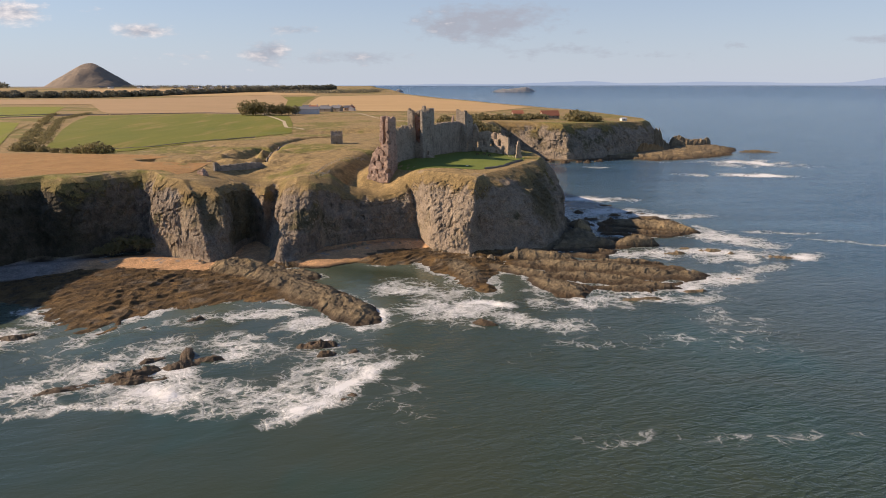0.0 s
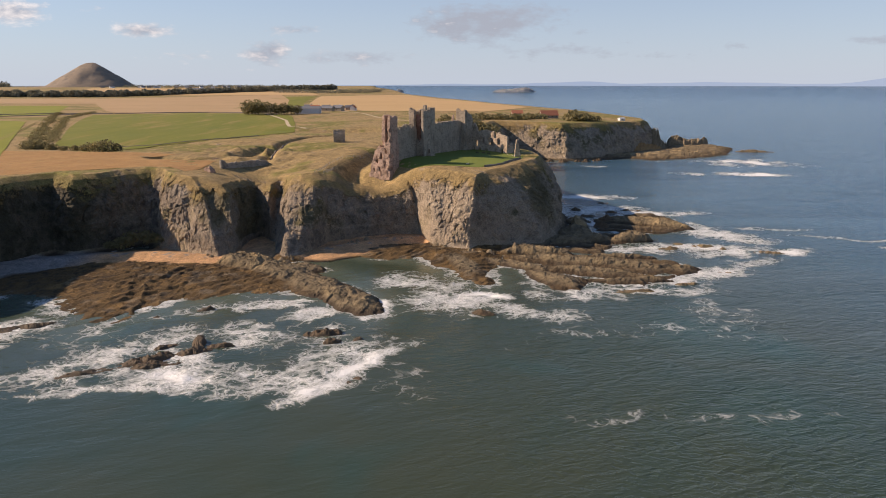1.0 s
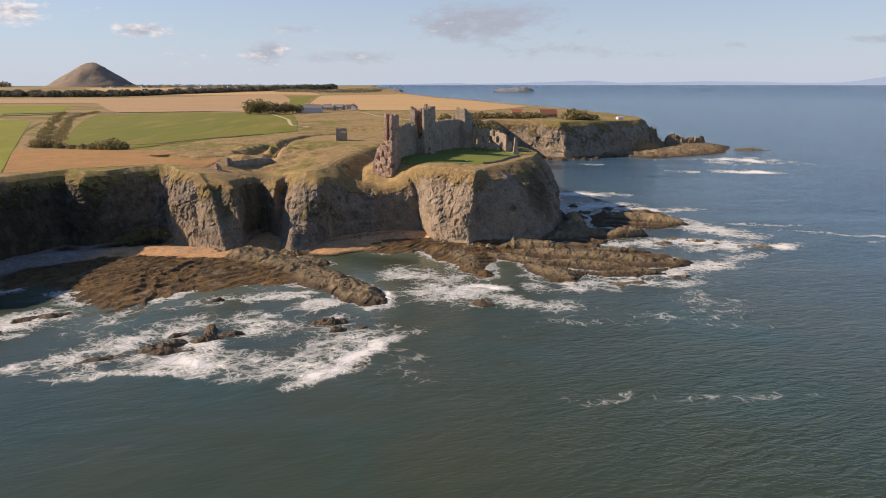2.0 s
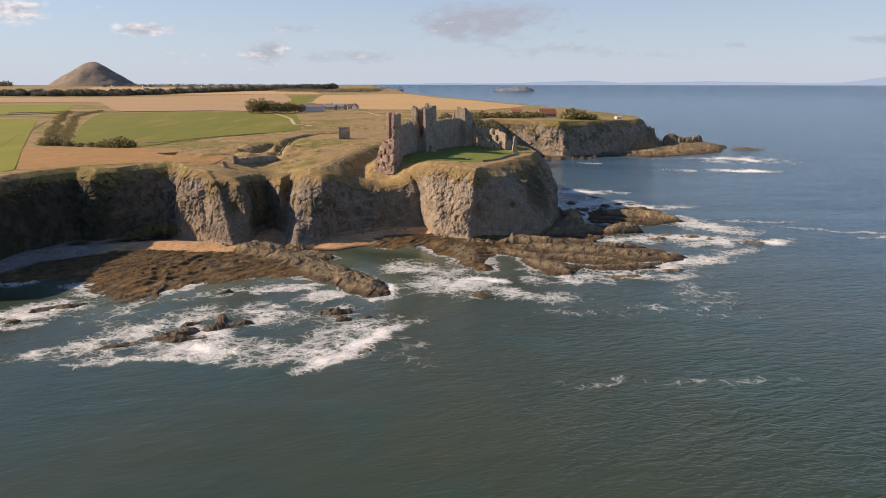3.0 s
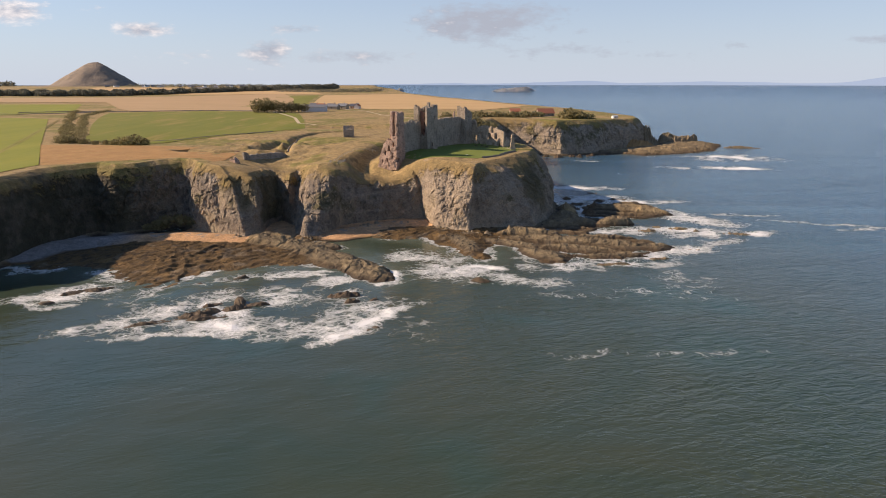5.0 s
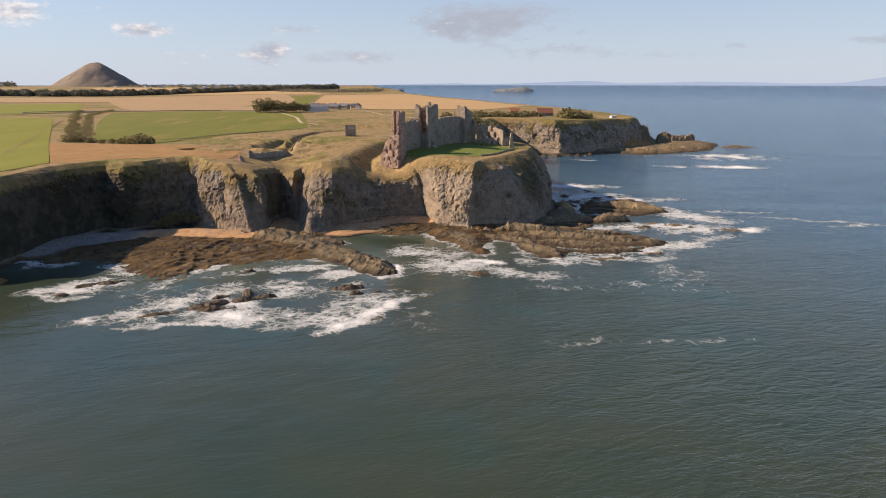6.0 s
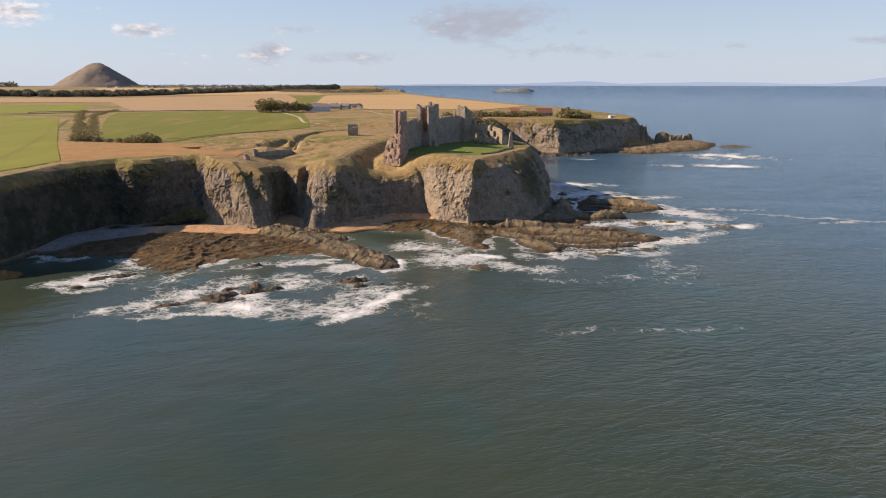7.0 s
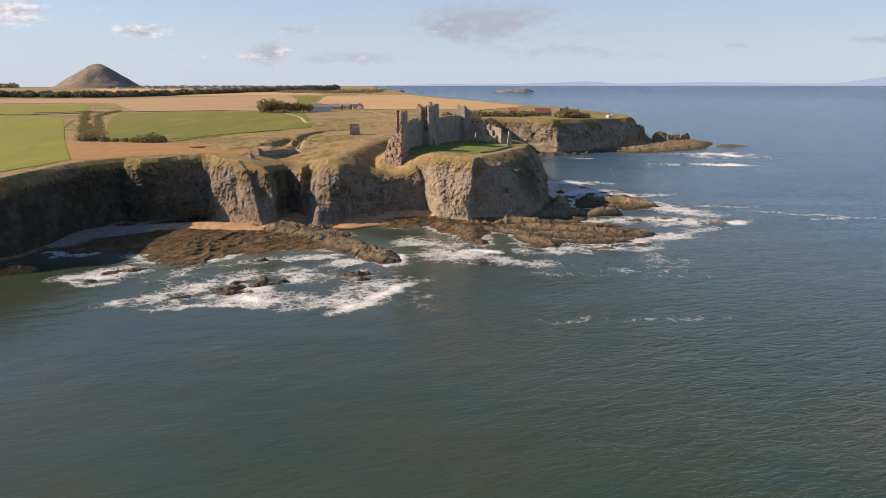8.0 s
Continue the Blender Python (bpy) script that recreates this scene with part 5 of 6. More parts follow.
def dyke(name, pts, height, width, label, seed, mat):
    """A low drystone wall or bank along a line over the land."""
    vs, qs, n = [], [], 0
    run = []
    for (ax, ay), (bx, by) in zip(pts, pts[1:]):
        count = max(2, int(math.hypot(bx - ax, by - ay) / 1.5))
        run += [(ax + (bx - ax) * i / count, ay + (by - ay) * i / count, math.atan2(by - ay, bx - ax)) for i in range(count)]
    run.append((*pts[-1], run[-1][2]))
    px, py = np.array([r[0] for r in run]), np.array([r[1] for r in run])
    zs = plateau(px, py)
    wob = fbm(px / 3, py / 3, None, 3, seed)
    for i, (x, y, a) in enumerate(run):
        nx_, ny_ = -math.sin(a), math.cos(a)
        h = height * (1 + 0.35 * wob[i])
        for o, dz in ((-width, -0.4), (-width * 0.72, h * 0.8), (0, h), (width * 0.72, h * 0.8), (width, -0.4)):
            vs.append((x + nx_ * o / 2, y + ny_ * o / 2, zs[i] + dz))
        if i:
            for k in range(4):
                b = i * 5 + k
                qs.append((b - 5, b - 4, b + 1, b))
    return tagged(raw_mesh(name, vs, qs, mat), label, "wall")


MAT_DYKE = earthy("drystone", (0.16, 0.14, 0.12), (0.28, 0.24, 0.2), 0.6, 0.95, 0.7, 0.3)
dyke("drystone_wall", [(-103, 402), (-109, 440), (-113, 492), (-108, 530)], 1.3, 1.3, "low grey drystone wall along the old ditch", 101, MAT_DYKE)
dyke("drystone_wall", [(-262, 478), (-240, 482), (-205, 488), (-150, 556)], 0.7, 0.9, "long low field wall below the pasture", 102, MAT_DYKE)
dyke("drystone_wall", [(-560, 868), (-510, 905), (-430, 900)], 1.2, 1.6, "dark field wall at the pasture's upper edge", 103, MAT_DYKE)
dyke("drystone_wall", [(-430, 905), (-320, 945), (-215, 910)], 1.0, 1.4, "low boundary wall beside stubble", 104, MAT_DYKE)
dyke("drystone_wall", [(-900, 815), (-540, 832), (-470, 880)], 1.0, 1.6, "straight wall between green fields", 105, MAT_DYKE)


def fence(pts, gap, height, label):
    """Posts with two rails along a line."""
    base = new("fence")
    base.location = (pts[0][0], pts[0][1], top_height(*pts[0]))
    bpy.context.view_layer.update()
    back = base.matrix_world.inverted()
    spots = []
    for (ax, ay), (bx, by) in zip(pts, pts[1:]):
        n = max(1, int(math.hypot(bx - ax, by - ay) / gap))
        spots += [(ax + (bx - ax) * i / n, ay + (by - ay) * i / n) for i in range(n)]
    spots.append(pts[-1])
    bm = bmesh.new()
    bmesh.ops.create_cube(bm, size=1.0)
    bmesh.ops.scale(bm, vec=(0.16, 0.16, height + 0.5), verts=bm.verts)
    bmesh.ops.bevel(bm, geom=bm.edges[:], offset=0.02, segments=1, affect="EDGES")
    post = link_mesh("post", bm, MAT_FENCE)
    tops = [Vector((x, y, top_height(x, y))) for x, y in spots]
    for i, p in enumerate(tops):
        o = post if i == 0 else new("post", post.data)
        o.parent, o.matrix_parent_inverse = base, back
        o.location = (p.x, p.y, p.z + height / 2 - 0.25)
        if i:
            for k in (0.45, 0.95):
                a, b = tops[i - 1] + Vector((0, 0, height * k)), p + Vector((0, 0, height * k))
                bm = bmesh.new()
                bmesh.ops.create_cube(bm, size=1.0)
                bmesh.ops.scale(bm, vec=((b - a).length, 0.07, 0.14), verts=bm.verts)
                d = b - a
                bmesh.ops.transform(bm, matrix=Matrix.Translation((a + b) / 2) @ d.to_track_quat("X", "Z").to_matrix().to_4x4(), verts=bm.verts)
                r = link_mesh("rail", bm, MAT_FENCE)
                r.parent, r.matrix_parent_inverse = base, back
    return tagged(base, label, "fence")


MAT_FENCE = earthy("weathered_timber", (0.30, 0.29, 0.26), (0.42, 0.40, 0.36), 1.5, 0.9, 0.3, 0.02)
dyke("retaining_wall", [(23, 355), (33, 364), (41, 380), (47, 397)], 1.1, 1.0, "low grey wall along the lawn's seaward edge", 106, MAT_DYKE)
fence([(-66, 344), (-64, 372), (-58, 392), (-46, 414)], 3.2, 1.5, "pale timber fence beside the castle approach")
fence([(-61, 344), (-60, 368)], 3.0, 1.5, "pale timber fence on the outer side of the path")


# ---- plants ----
def leaf_cloud(name, lobes, count, leaf, rng, parent=None, label="", mat=None, under=-0.35):
    """A crown of many small leaf sprays in overlapping lobes: (centre, radii)."""
    vs = np.zeros((count, 4, 3))
    weights = np.array([r[0] * r[1] * r[2] for c, r in lobes]) ** (2 / 3)
    pick = rng.choice(len(lobes), count, p=weights / weights.sum())
    d = rng.normal(size=(count, 3))
    d /= np.linalg.norm(d, axis=1)[:, None]
    d[:, 2] = np.where(d[:, 2] < under, -d[:, 2], d[:, 2])
    rad = 0.72 + 0.34 * rng.random(count)
    c = np.array([lobes[i][0] for i in pick]) + d * rad[:, None] * np.array([lobes[i][1] for i in pick])
    a = rng.normal(size=(count, 3)) * 0.8 + np.cross(d, rng.normal(size=(count, 3)))
    a /= np.linalg.norm(a, axis=1)[:, None]
    b = np.cross(d + 0.6 * rng.normal(size=(count, 3)), a)
    b /= np.linalg.norm(b, axis=1)[:, None]
    s = leaf * (0.6 + 0.8 * rng.random(count))[:, None]
    vs[:, 0], vs[:, 1], vs[:, 2], vs[:, 3] = c - a * s, c - b * s * 0.7, c + a * s, c + b * s * 0.7
    return raw_mesh(name, vs.reshape(-1, 3), np.arange(count * 4).reshape(-1, 4), mat or MAT_TREE, parent, label)


def limb(bm, a, b, ra, rb, sides=6):
    a, b = Vector(a), Vector(b)
    q = (b - a).to_track_quat("Z", "Y").to_matrix()
    ring = []
    for p, r in ((a, ra), (b, rb)):
        ring.append([bm.verts.new(p + q @ Vector((r * math.cos(2 * math.pi * i / sides), r * math.sin(2 * math.pi * i / sides), 0))) for i in range(sides)])
    for i in range(sides):
        bm.faces.new((ring[0][i], ring[0][(i + 1) % sides], ring[1][(i + 1) % sides], ring[1][i]))


def tree(x, y, height, spread, seed, label, name="tree", leaves=700):
    rng = np.random.default_rng(seed)
    base = new(name)
    z = top_height(x, y)
    base.location = (x, y, z)
    bm = bmesh.new()
    fork = height * 0.2
    limb(bm, (0, 0, -0.4), (0.1, 0, fork), height * 0.035, height * 0.024)
    lobes = []
    for i in range(7):
        a = 2 * math.pi * (i / 7 + 0.1 * rng.random())
        r = spread * (0.45 + 0.25 * rng.random())
        tip = (r * math.cos(a), r * math.sin(a), height * (0.28 + 0.34 * rng.random()))
        limb(bm, (0.1, 0, fork * (0.8 + 0.2 * rng.random())), tip, height * 0.014, height * 0.004, 5)
        lobes.append((tip, (spread * 0.5, spread * 0.5, height * (0.27 + 0.08 * rng.random()))))
    lobes.append(((0, 0, height * 0.76), (spread * 0.55, spread * 0.55, height * 0.25)))
    link_mesh("trunk", bm, MAT_BARK, base)
    leaf_cloud("crown", lobes, leaves, height * 0.055, rng, base, "", None, -0.95)
    return tagged(base, label, "tree", "trees by the farm" if name == "tree" else "")


def bush(x, y, size, height, seed, label, count=260, z=None, mat=None):
    rng = np.random.default_rng(seed)
    base = new("bush")
    base.location = (x, y, top_height(x, y) if z is None else z)
    lobes = []
    for i in range(6):
        a = 2 * math.pi * i / 6 + rng.random()
        r = size * 0.5 * rng.random()
        lobes.append(((r * math.cos(a), r * math.sin(a), height * (0.2 + 0.2 * rng.random())), (size * 0.42, size * 0.42, height * (0.42 + 0.2 * rng.random()))))
    bm = bmesh.new()
    for i in range(5):
        limb(bm, (0, 0, -0.3), (lobes[i][0][0], lobes[i][0][1], lobes[i][0][2] + 0.2), 0.12, 0.04, 5)
    link_mesh("stems", bm, MAT_BARK, base)
    leaf_cloud("foliage", lobes, count, max(0.35, size * 0.07), rng, base, "", mat, -0.9)
    return tagged(base, label, "bush")


rng = np.random.default_rng(4)
for i, (x, y, h, s) in enumerate(((-246, 876, 19, 11), (-235, 880, 20, 12), (-223, 876, 17, 9), (-213, 884, 15, 8), (-204, 888, 16, 8), (-196, 892, 13, 7), (-241, 892, 16, 9), (-188, 896, 12, 6))):
    tree(x, y, h, s, 200 + i, "broad dark autumn tree beside the farm track")
for i, (x, y, s, h) in enumerate(((-223, 444, 11, 9), (-216, 447, 8, 6), (-231, 446, 8, 7), (-238, 449, 7, 5), (-281, 460, 10, 7), (-276, 468, 10, 6), (-246, 451, 6, 4), (-255, 454, 6, 3.4), (-266, 460, 7, 4))):
    bush(x, y, s, h, 300 + i, "dense dark green bush at the field's edge", 420)
for i in range(24):
    k = i / 23
    x, y = np.interp(k, [0, 0.2, 0.5, 0.8, 1], [-284, -308, -363, -442, -499]), np.interp(k, [0, 0.2, 0.5, 0.8, 1], [462, 511, 620, 775, 891])
    bush(x + rng.normal() * 2, y, 7 + 3 * rng.random(), 2.2 + 1.6 * rng.random(), 330 + i, "overgrown hedge bush along a sunken lane", 200)
for i in range(40):
    k = i / 39
    x, y = np.interp(k, [0, 0.15, 0.4, 0.7, 0.85, 1], [-294, -322, -373, -437, -453, -465]), np.interp(k, [0, 0.15, 0.4, 0.7, 0.85, 1], [507, 566, 667, 798, 863, 922])
    bush(x + rng.normal(), y, 7.5, 2.4 + rng.random(), 360 + i, "low dark hedge bush along the pasture", 130)
for i, (x, y, s, h) in enumerate(((40, 662, 20, 9), (34, 640, 22, 10), (44, 690, 20, 8), (14, 640, 20, 9), (24, 690, 22, 10), (50, 722, 16, 7), (5, 700, 18, 9), (154, 800, 26, 13), (166, 806, 22, 11), (180, 818, 16, 7), (86, 800, 20, 7), (104, 822, 20, 7), (66, 792, 18, 7), (48, 790, 18, 8), (30, 770, 18, 8), (120, 836, 14, 6))):
    lie = float(land(np.array([float(x)]), np.array([float(y)]))[0][0])
    bush(x, y, s, h, 400 + i, "wind-shaped dark thicket above the far cliff", 420, lie)
for i, (x, y, s, h, z) in enumerate(((-153, 311, 8, 4, 4.0), (-147, 314, 9, 5, 6.0), (-141, 315, 8, 4.5, 5.0), (-158, 308, 6, 3, 3.6))):
    bush(x, y, s, h, 430 + i, "olive-brown scrub bush at the cliff foot", 420, z)


def wood(name, pts, depth, tall, count, seed, label):
    """A far belt of trees: trunks lost in one mass of leaf sprays."""
    rg = np.random.default_rng(seed)
    lobes = []
    for (ax, ay), (bx, by) in zip(pts, pts[1:]):
        n = max(2, int(math.hypot(bx - ax, by - ay) / 7))
        for i in range(n):
            k = (i + rg.random()) / n
            x, y = ax + (bx - ax) * k, ay + (by - ay) * k + depth * rg.random()
            h = tall * (0.7 + 0.5 * rg.random())
            lobes.append(((x, y, top_height(x, y) + h * 0.42), (14 + 8 * rg.random(), 12, h * 0.6)))
    ob = leaf_cloud(name, lobes, count, tall * 0.16, rg, None, "", MAT_FARWOOD, -0.9)
    return tagged(ob, label, "wood", kind="stuff")


# far leaves are paler and greyer than MAT_TREE: haze mixed into the colour
MAT_FARWOOD = leafy("hazy_foliage", (0.15, 0.155, 0.118), (0.215, 0.205, 0.155), 0.02)


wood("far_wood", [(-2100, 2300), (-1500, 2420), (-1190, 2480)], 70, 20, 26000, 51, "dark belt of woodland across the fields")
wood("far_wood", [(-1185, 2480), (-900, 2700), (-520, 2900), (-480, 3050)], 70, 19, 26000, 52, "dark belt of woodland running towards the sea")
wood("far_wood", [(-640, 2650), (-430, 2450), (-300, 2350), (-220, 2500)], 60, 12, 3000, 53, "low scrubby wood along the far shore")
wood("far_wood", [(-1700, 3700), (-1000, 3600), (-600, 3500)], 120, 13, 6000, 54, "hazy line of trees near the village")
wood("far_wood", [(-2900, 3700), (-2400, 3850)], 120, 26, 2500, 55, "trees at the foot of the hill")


# ---- farm and houses ----
MAT_WHITE = earthy("whitewash", (0.62, 0.60, 0.56), (0.74, 0.72, 0.68), 0.3, 0.9, 0.2, 0.05)
MAT_SLATE = earthy("slate", (0.13, 0.135, 0.15), (0.2, 0.205, 0.22), 0.5, 0.7, 0.3, 0.05)
MAT_SHEET = earthy("pale_sheeting", (0.42, 0.45, 0.50), (0.52, 0.55, 0.60), 0.2, 0.6, 0.2, 0.05)
MAT_TILE = earthy("red_pantile", (0.36, 0.13, 0.075), (0.46, 0.19, 0.11), 0.4, 0.9, 0.3, 0.05)
MAT_STONEHOUSE = earthy("house_stone", (0.30, 0.24, 0.18), (0.40, 0.33, 0.25), 0.5, 0.95, 0.3, 0.05)
MAT_PANE, pane_tree, pane_b = material("window_pane")
pane_b.inputs["Base Color"].default_value, pane_b.inputs["Roughness"].default_value = (0.02, 0.025, 0.03, 1), 0.08


def box_into(bm, lo, hi):
    r = bmesh.ops.create_cube(bm, size=1.0)
    bmesh.ops.scale(bm, vec=[h - l for l, h in zip(lo, hi)], verts=r["verts"])
    bmesh.ops.translate(bm, vec=[(l + h) / 2 for l, h in zip(lo, hi)], verts=r["verts"])


def house(name, x, y, heading, length, width, eaves, ridge, wall_mat, roof_mat, label, category, windows=3, chimney=True, lift=0.0):
    base = new(name)
    base.matrix_world = pose(x, y, top_height(x, y) + lift, 0, 0, heading)
    bm = bmesh.new()
    v = [bm.verts.new(p) for p in ((-length / 2, -width / 2, -1.5), (length / 2, -width / 2, -1.5), (length / 2, width / 2, -1.5), (-length / 2, width / 2, -1.5),
                                   (-length / 2, -width / 2, eaves), (length / 2, -width / 2, eaves), (length / 2, width / 2, eaves), (-length / 2, width / 2, eaves),
                                   (-length / 2, 0, ridge - 0.2), (length / 2, 0, ridge - 0.2))]
    for f in ((0, 1, 5, 4), (2, 3, 7, 6), (1, 2, 6, 9, 5), (3, 0, 4, 8, 7), (3, 2, 1, 0), (4, 5, 9, 8), (6, 7, 8, 9)):
        bm.faces.new([v[i] for i in f])
    link_mesh("wall", bm, wall_mat, base)
    for sgn in (1, -1):
        bm = bmesh.new()
        o, lap = 0.5, 0.25
        ys = sgn * (width / 2 + o)
        dz = (ridge - eaves) * o / (width / 2)
        pts = ((-length / 2 - o, ys, eaves - dz), (length / 2 + o, ys, eaves - dz), (length / 2 + o, 0, ridge), (-length / 2 - o, 0, ridge))
        lowv, topv = [bm.verts.new(p) for p in pts], [bm.verts.new((p[0], p[1], p[2] + lap)) for p in pts]
        bm.faces.new(topv)
        bm.faces.new(lowv[::-1])
        for i in range(4):
            bm.faces.new((lowv[i], lowv[(i + 1) % 4], topv[(i + 1) % 4], topv[i]))
        bmesh.ops.recalc_face_normals(bm, faces=bm.faces)
        roof = link_mesh("roof", bm, roof_mat, base)
    for i in range(windows):
        bm = bmesh.new()
        wx = -length / 2 + length * (i + 0.5) / windows
        box_into(bm, (wx - 0.6, -width / 2 - 0.06, eaves * 0.4), (wx + 0.6, -width / 2 + 0.1, eaves * 0.4 + 1.4))
        pane = link_mesh("window", bm, MAT_PANE, base)
        bm = bmesh.new()
        box_into(bm, (wx - 0.8, -width / 2 - 0.22, eaves * 0.4 - 0.2), (wx + 0.8, -width / 2 + 0.1, eaves * 0.4))
        link_mesh("sill", bm, wall_mat, pane)
    if chimney:
        bm = bmesh.new()
        box_into(bm, (length / 2 - 1.4, -0.5, ridge - 0.8), (length / 2 - 0.3, 0.5, ridge + 1.5))
        box_into(bm, (length / 2 - 1.5, -0.6, ridge + 1.5), (length / 2 - 0.2, 0.6, ridge + 1.75))
        link_mesh("chimney", bm, wall_mat, roof)
    return tagged(base, label, category)


house("barn", -180, 925, 4, 34, 14, 6.5, 9.5, MAT_SHEET, MAT_SLATE, "long pale sheeted farm barn", "barn", 0, False)
house("barn", -152, 1010, -20, 15, 11, 5, 8.5, MAT_STONEHOUSE, MAT_SLATE, "grey gabled stone barn", "barn", 1, False)
house("barn", -166, 1000, -14, 18, 10, 4.5, 7.5, MAT_STONEHOUSE, MAT_SLATE, "low grey barn at the farmyard", "barn", 1, False)
for i, (x, y, hd, ln) in enumerate(((-190, 1035, 6, 13), (-175, 1045, 0, 12), (-160, 1050, -8, 11), (-140, 1040, 12, 12), (-132, 1025, 80, 10), (-205, 1060, 0, 12))):
    house("farmhouse", x, y, hd, ln, 7.5, 4.6, 7.6, MAT_STONEHOUSE if i % 2 else MAT_WHITE, MAT_TILE if i % 2 == 0 else MAT_SLATE, "small farm cottage with pitched roof and chimney", "house", 3)
house("cottage", 133, 862, 14, 22, 11, 3.8, 9.4, MAT_STONEHOUSE, MAT_TILE, "low cottage with a faded red tiled roof", "house", 4, False)
house("cottage", 98, 905, 8, 14, 8, 3.0, 6.6, MAT_STONEHOUSE, MAT_TILE, "cottage with red roof among thickets", "house", 2, False)
house("shed", 222, 852, 20, 7, 5, 2.6, 3.6, MAT_WHITE, MAT_SHEET, "tiny white hut on the far headland", "shed", 1, False)
house("shed", 168, 868, 10, 16, 7, 2.6, 4.2, MAT_WHITE, MAT_SHEET, "low pale shed beside the cottage", "shed", 1, False)
for i, (x, y, w_, h_) in enumerate(((-1050, 3040, 40, 8), (-1008, 3050, 36, 9), (-1080, 3060, 20, 7))):
    house("house", x, y, 8 * i, w_, 12, h_, h_ + 3, MAT_WHITE, MAT_SLATE, "distant white house before the woods", "house", 4, False)
hrng = np.random.default_rng(9)
for i in range(22):
    x = -1720 + i * 40 + hrng.normal() * 14
    house("house", x, 3560 + hrng.normal() * 60, hrng.random() * 60, 16 + 8 * hrng.random(), 11, 6, 10, MAT_WHITE if i % 3 else MAT_STONEHOUSE, MAT_SLATE, "distant pale house of the village", "house", 0, False)


def track(name, pts, width, label, lift=0.45, mat=None):
    """A ribbon of worn ground along a line."""
    vs, qs = [], []
    run = []
    for (ax, ay), (bx, by) in zip(pts, pts[1:]):
        n = max(2, int(math.hypot(bx - ax, by - ay) / 6))
        run += [(ax + (bx - ax) * i / n, ay + (by - ay) * i / n, math.atan2(by - ay, bx - ax)) for i in range(n)]
    run.append((*pts[-1], run[-1][2]))
    for i, (x, y, a) in enumerate(run):
        for o in (-width / 2, width / 2):
            px, py = x - math.sin(a) * o, y + math.cos(a) * o
            vs.append((px, py, top_height(px, py) + lift))
        if i:
            b = i * 2
            qs.append((b - 2, b, b + 1, b - 1))
    ob = raw_mesh(name, vs, qs, mat or MAT_TRACK)
    return tagged(ob, label, "path", kind="structure")


track("farm_track", [(-232, 904), (-200, 829), (-171, 753), (-158, 700), (-148, 662), (-125, 630)], 3.4, "pale farm track between the fields")
track("path", [(-146, 990), (-107, 922), (-74, 810), (-30, 740)], 3.0, "pale lane beyond the farm")

MAT_RUT = earthy("bare_rut", (0.20, 0.17, 0.05), (0.27, 0.22, 0.07), 0.1, 0.95, 0.3)
for k in (0.0, 2.6):
    track("wheel_rut", [(-246 - k, 286), (-262 - k, 340), (-300 - k, 430), (-355 - k, 560), (-425 - k, 720)], 0.9, "worn wheel line across the green crop", 0.36, MAT_RUT)
    track("wheel_rut", [(-262 - k, 262), (-292 - k, 330), (-345 - k, 420), (-430 - k, 600), (-500 - k, 740)], 0.9, "worn wheel line across the green crop", 0.36, MAT_RUT)


def bench(x, y, heading):
    base = new("bench")
    base.matrix_world = pose(x, y, top_height(x, y) + 0.12, 0, 0, heading)
    for nm, lo, hi in (("seat", (-0.9, -0.25, 0.42), (0.9, 0.25, 0.5)), ("backrest", (-0.9, 0.22, 0.5), (0.9, 0.3, 0.95)), ("leg", (-0.8, -0.22, 0), (-0.68, 0.26, 0.42)), ("leg", (0.68, -0.22, 0), (0.8, 0.26, 0.42))):
        bm = bmesh.new()
        box_into(bm, lo, hi)
        bmesh.ops.bevel(bm, geom=bm.edges[:], offset=0.015, segments=1, affect="EDGES")
        link_mesh(nm, bm, MAT_BARK, base)
    return tagged(base, "brown timber bench on the castle lawn", "bench", "benches on the lawn")


bench(22, 412, 20)
bench(26, 414, 10)
bench(29, 411, 30)
sign = new("information_board")
sign.matrix_world = pose(14, 361, top_height(14, 361) + 0.1, 0, 0, 10)
for nm, lo, hi, mt in (("post", (-0.6, -0.05, 0), (-0.5, 0.05, 0.9), MAT_BARK), ("post", (0.5, -0.05, 0), (0.6, 0.05, 0.9), MAT_BARK), ("panel", (-0.8, -0.3, 0.86), (0.8, 0.35, 0.98), MAT_WHITE)):
    bm = bmesh.new()
    box_into(bm, lo, hi)
    link_mesh(nm, bm, mt, sign)
tagged(sign, "small pale board on posts by the lawn's edge", "sign")


# ---- rocks in and by the sea ----
MAT_SKERRY = earthy("wet_skerry", (0.05, 0.04, 0.03), (0.16, 0.105, 0.055), 0.35, 0.6, 1.0, 0.4, (0.035, 0.03, 0.025))
MAT_SLAB = earthy("ochre_rock", (0.15, 0.115, 0.07), (0.30, 0.22, 0.12), 0.3, 0.85, 1.0, 0.5, (0.07, 0.055, 0.04))
MAT_CRAG = earthy("crag", (0.19, 0.15, 0.10), (0.31, 0.24, 0.15), 0.12, 0.95, 1.0, 0.8, (0.15, 0.12, 0.06))


MAT_WEEDROCK = earthy("weed_rock", (0.14, 0.075, 0.03), (0.30, 0.17, 0.06), 0.4, 0.9, 1.0, 0.4, (0.06, 0.04, 0.025))


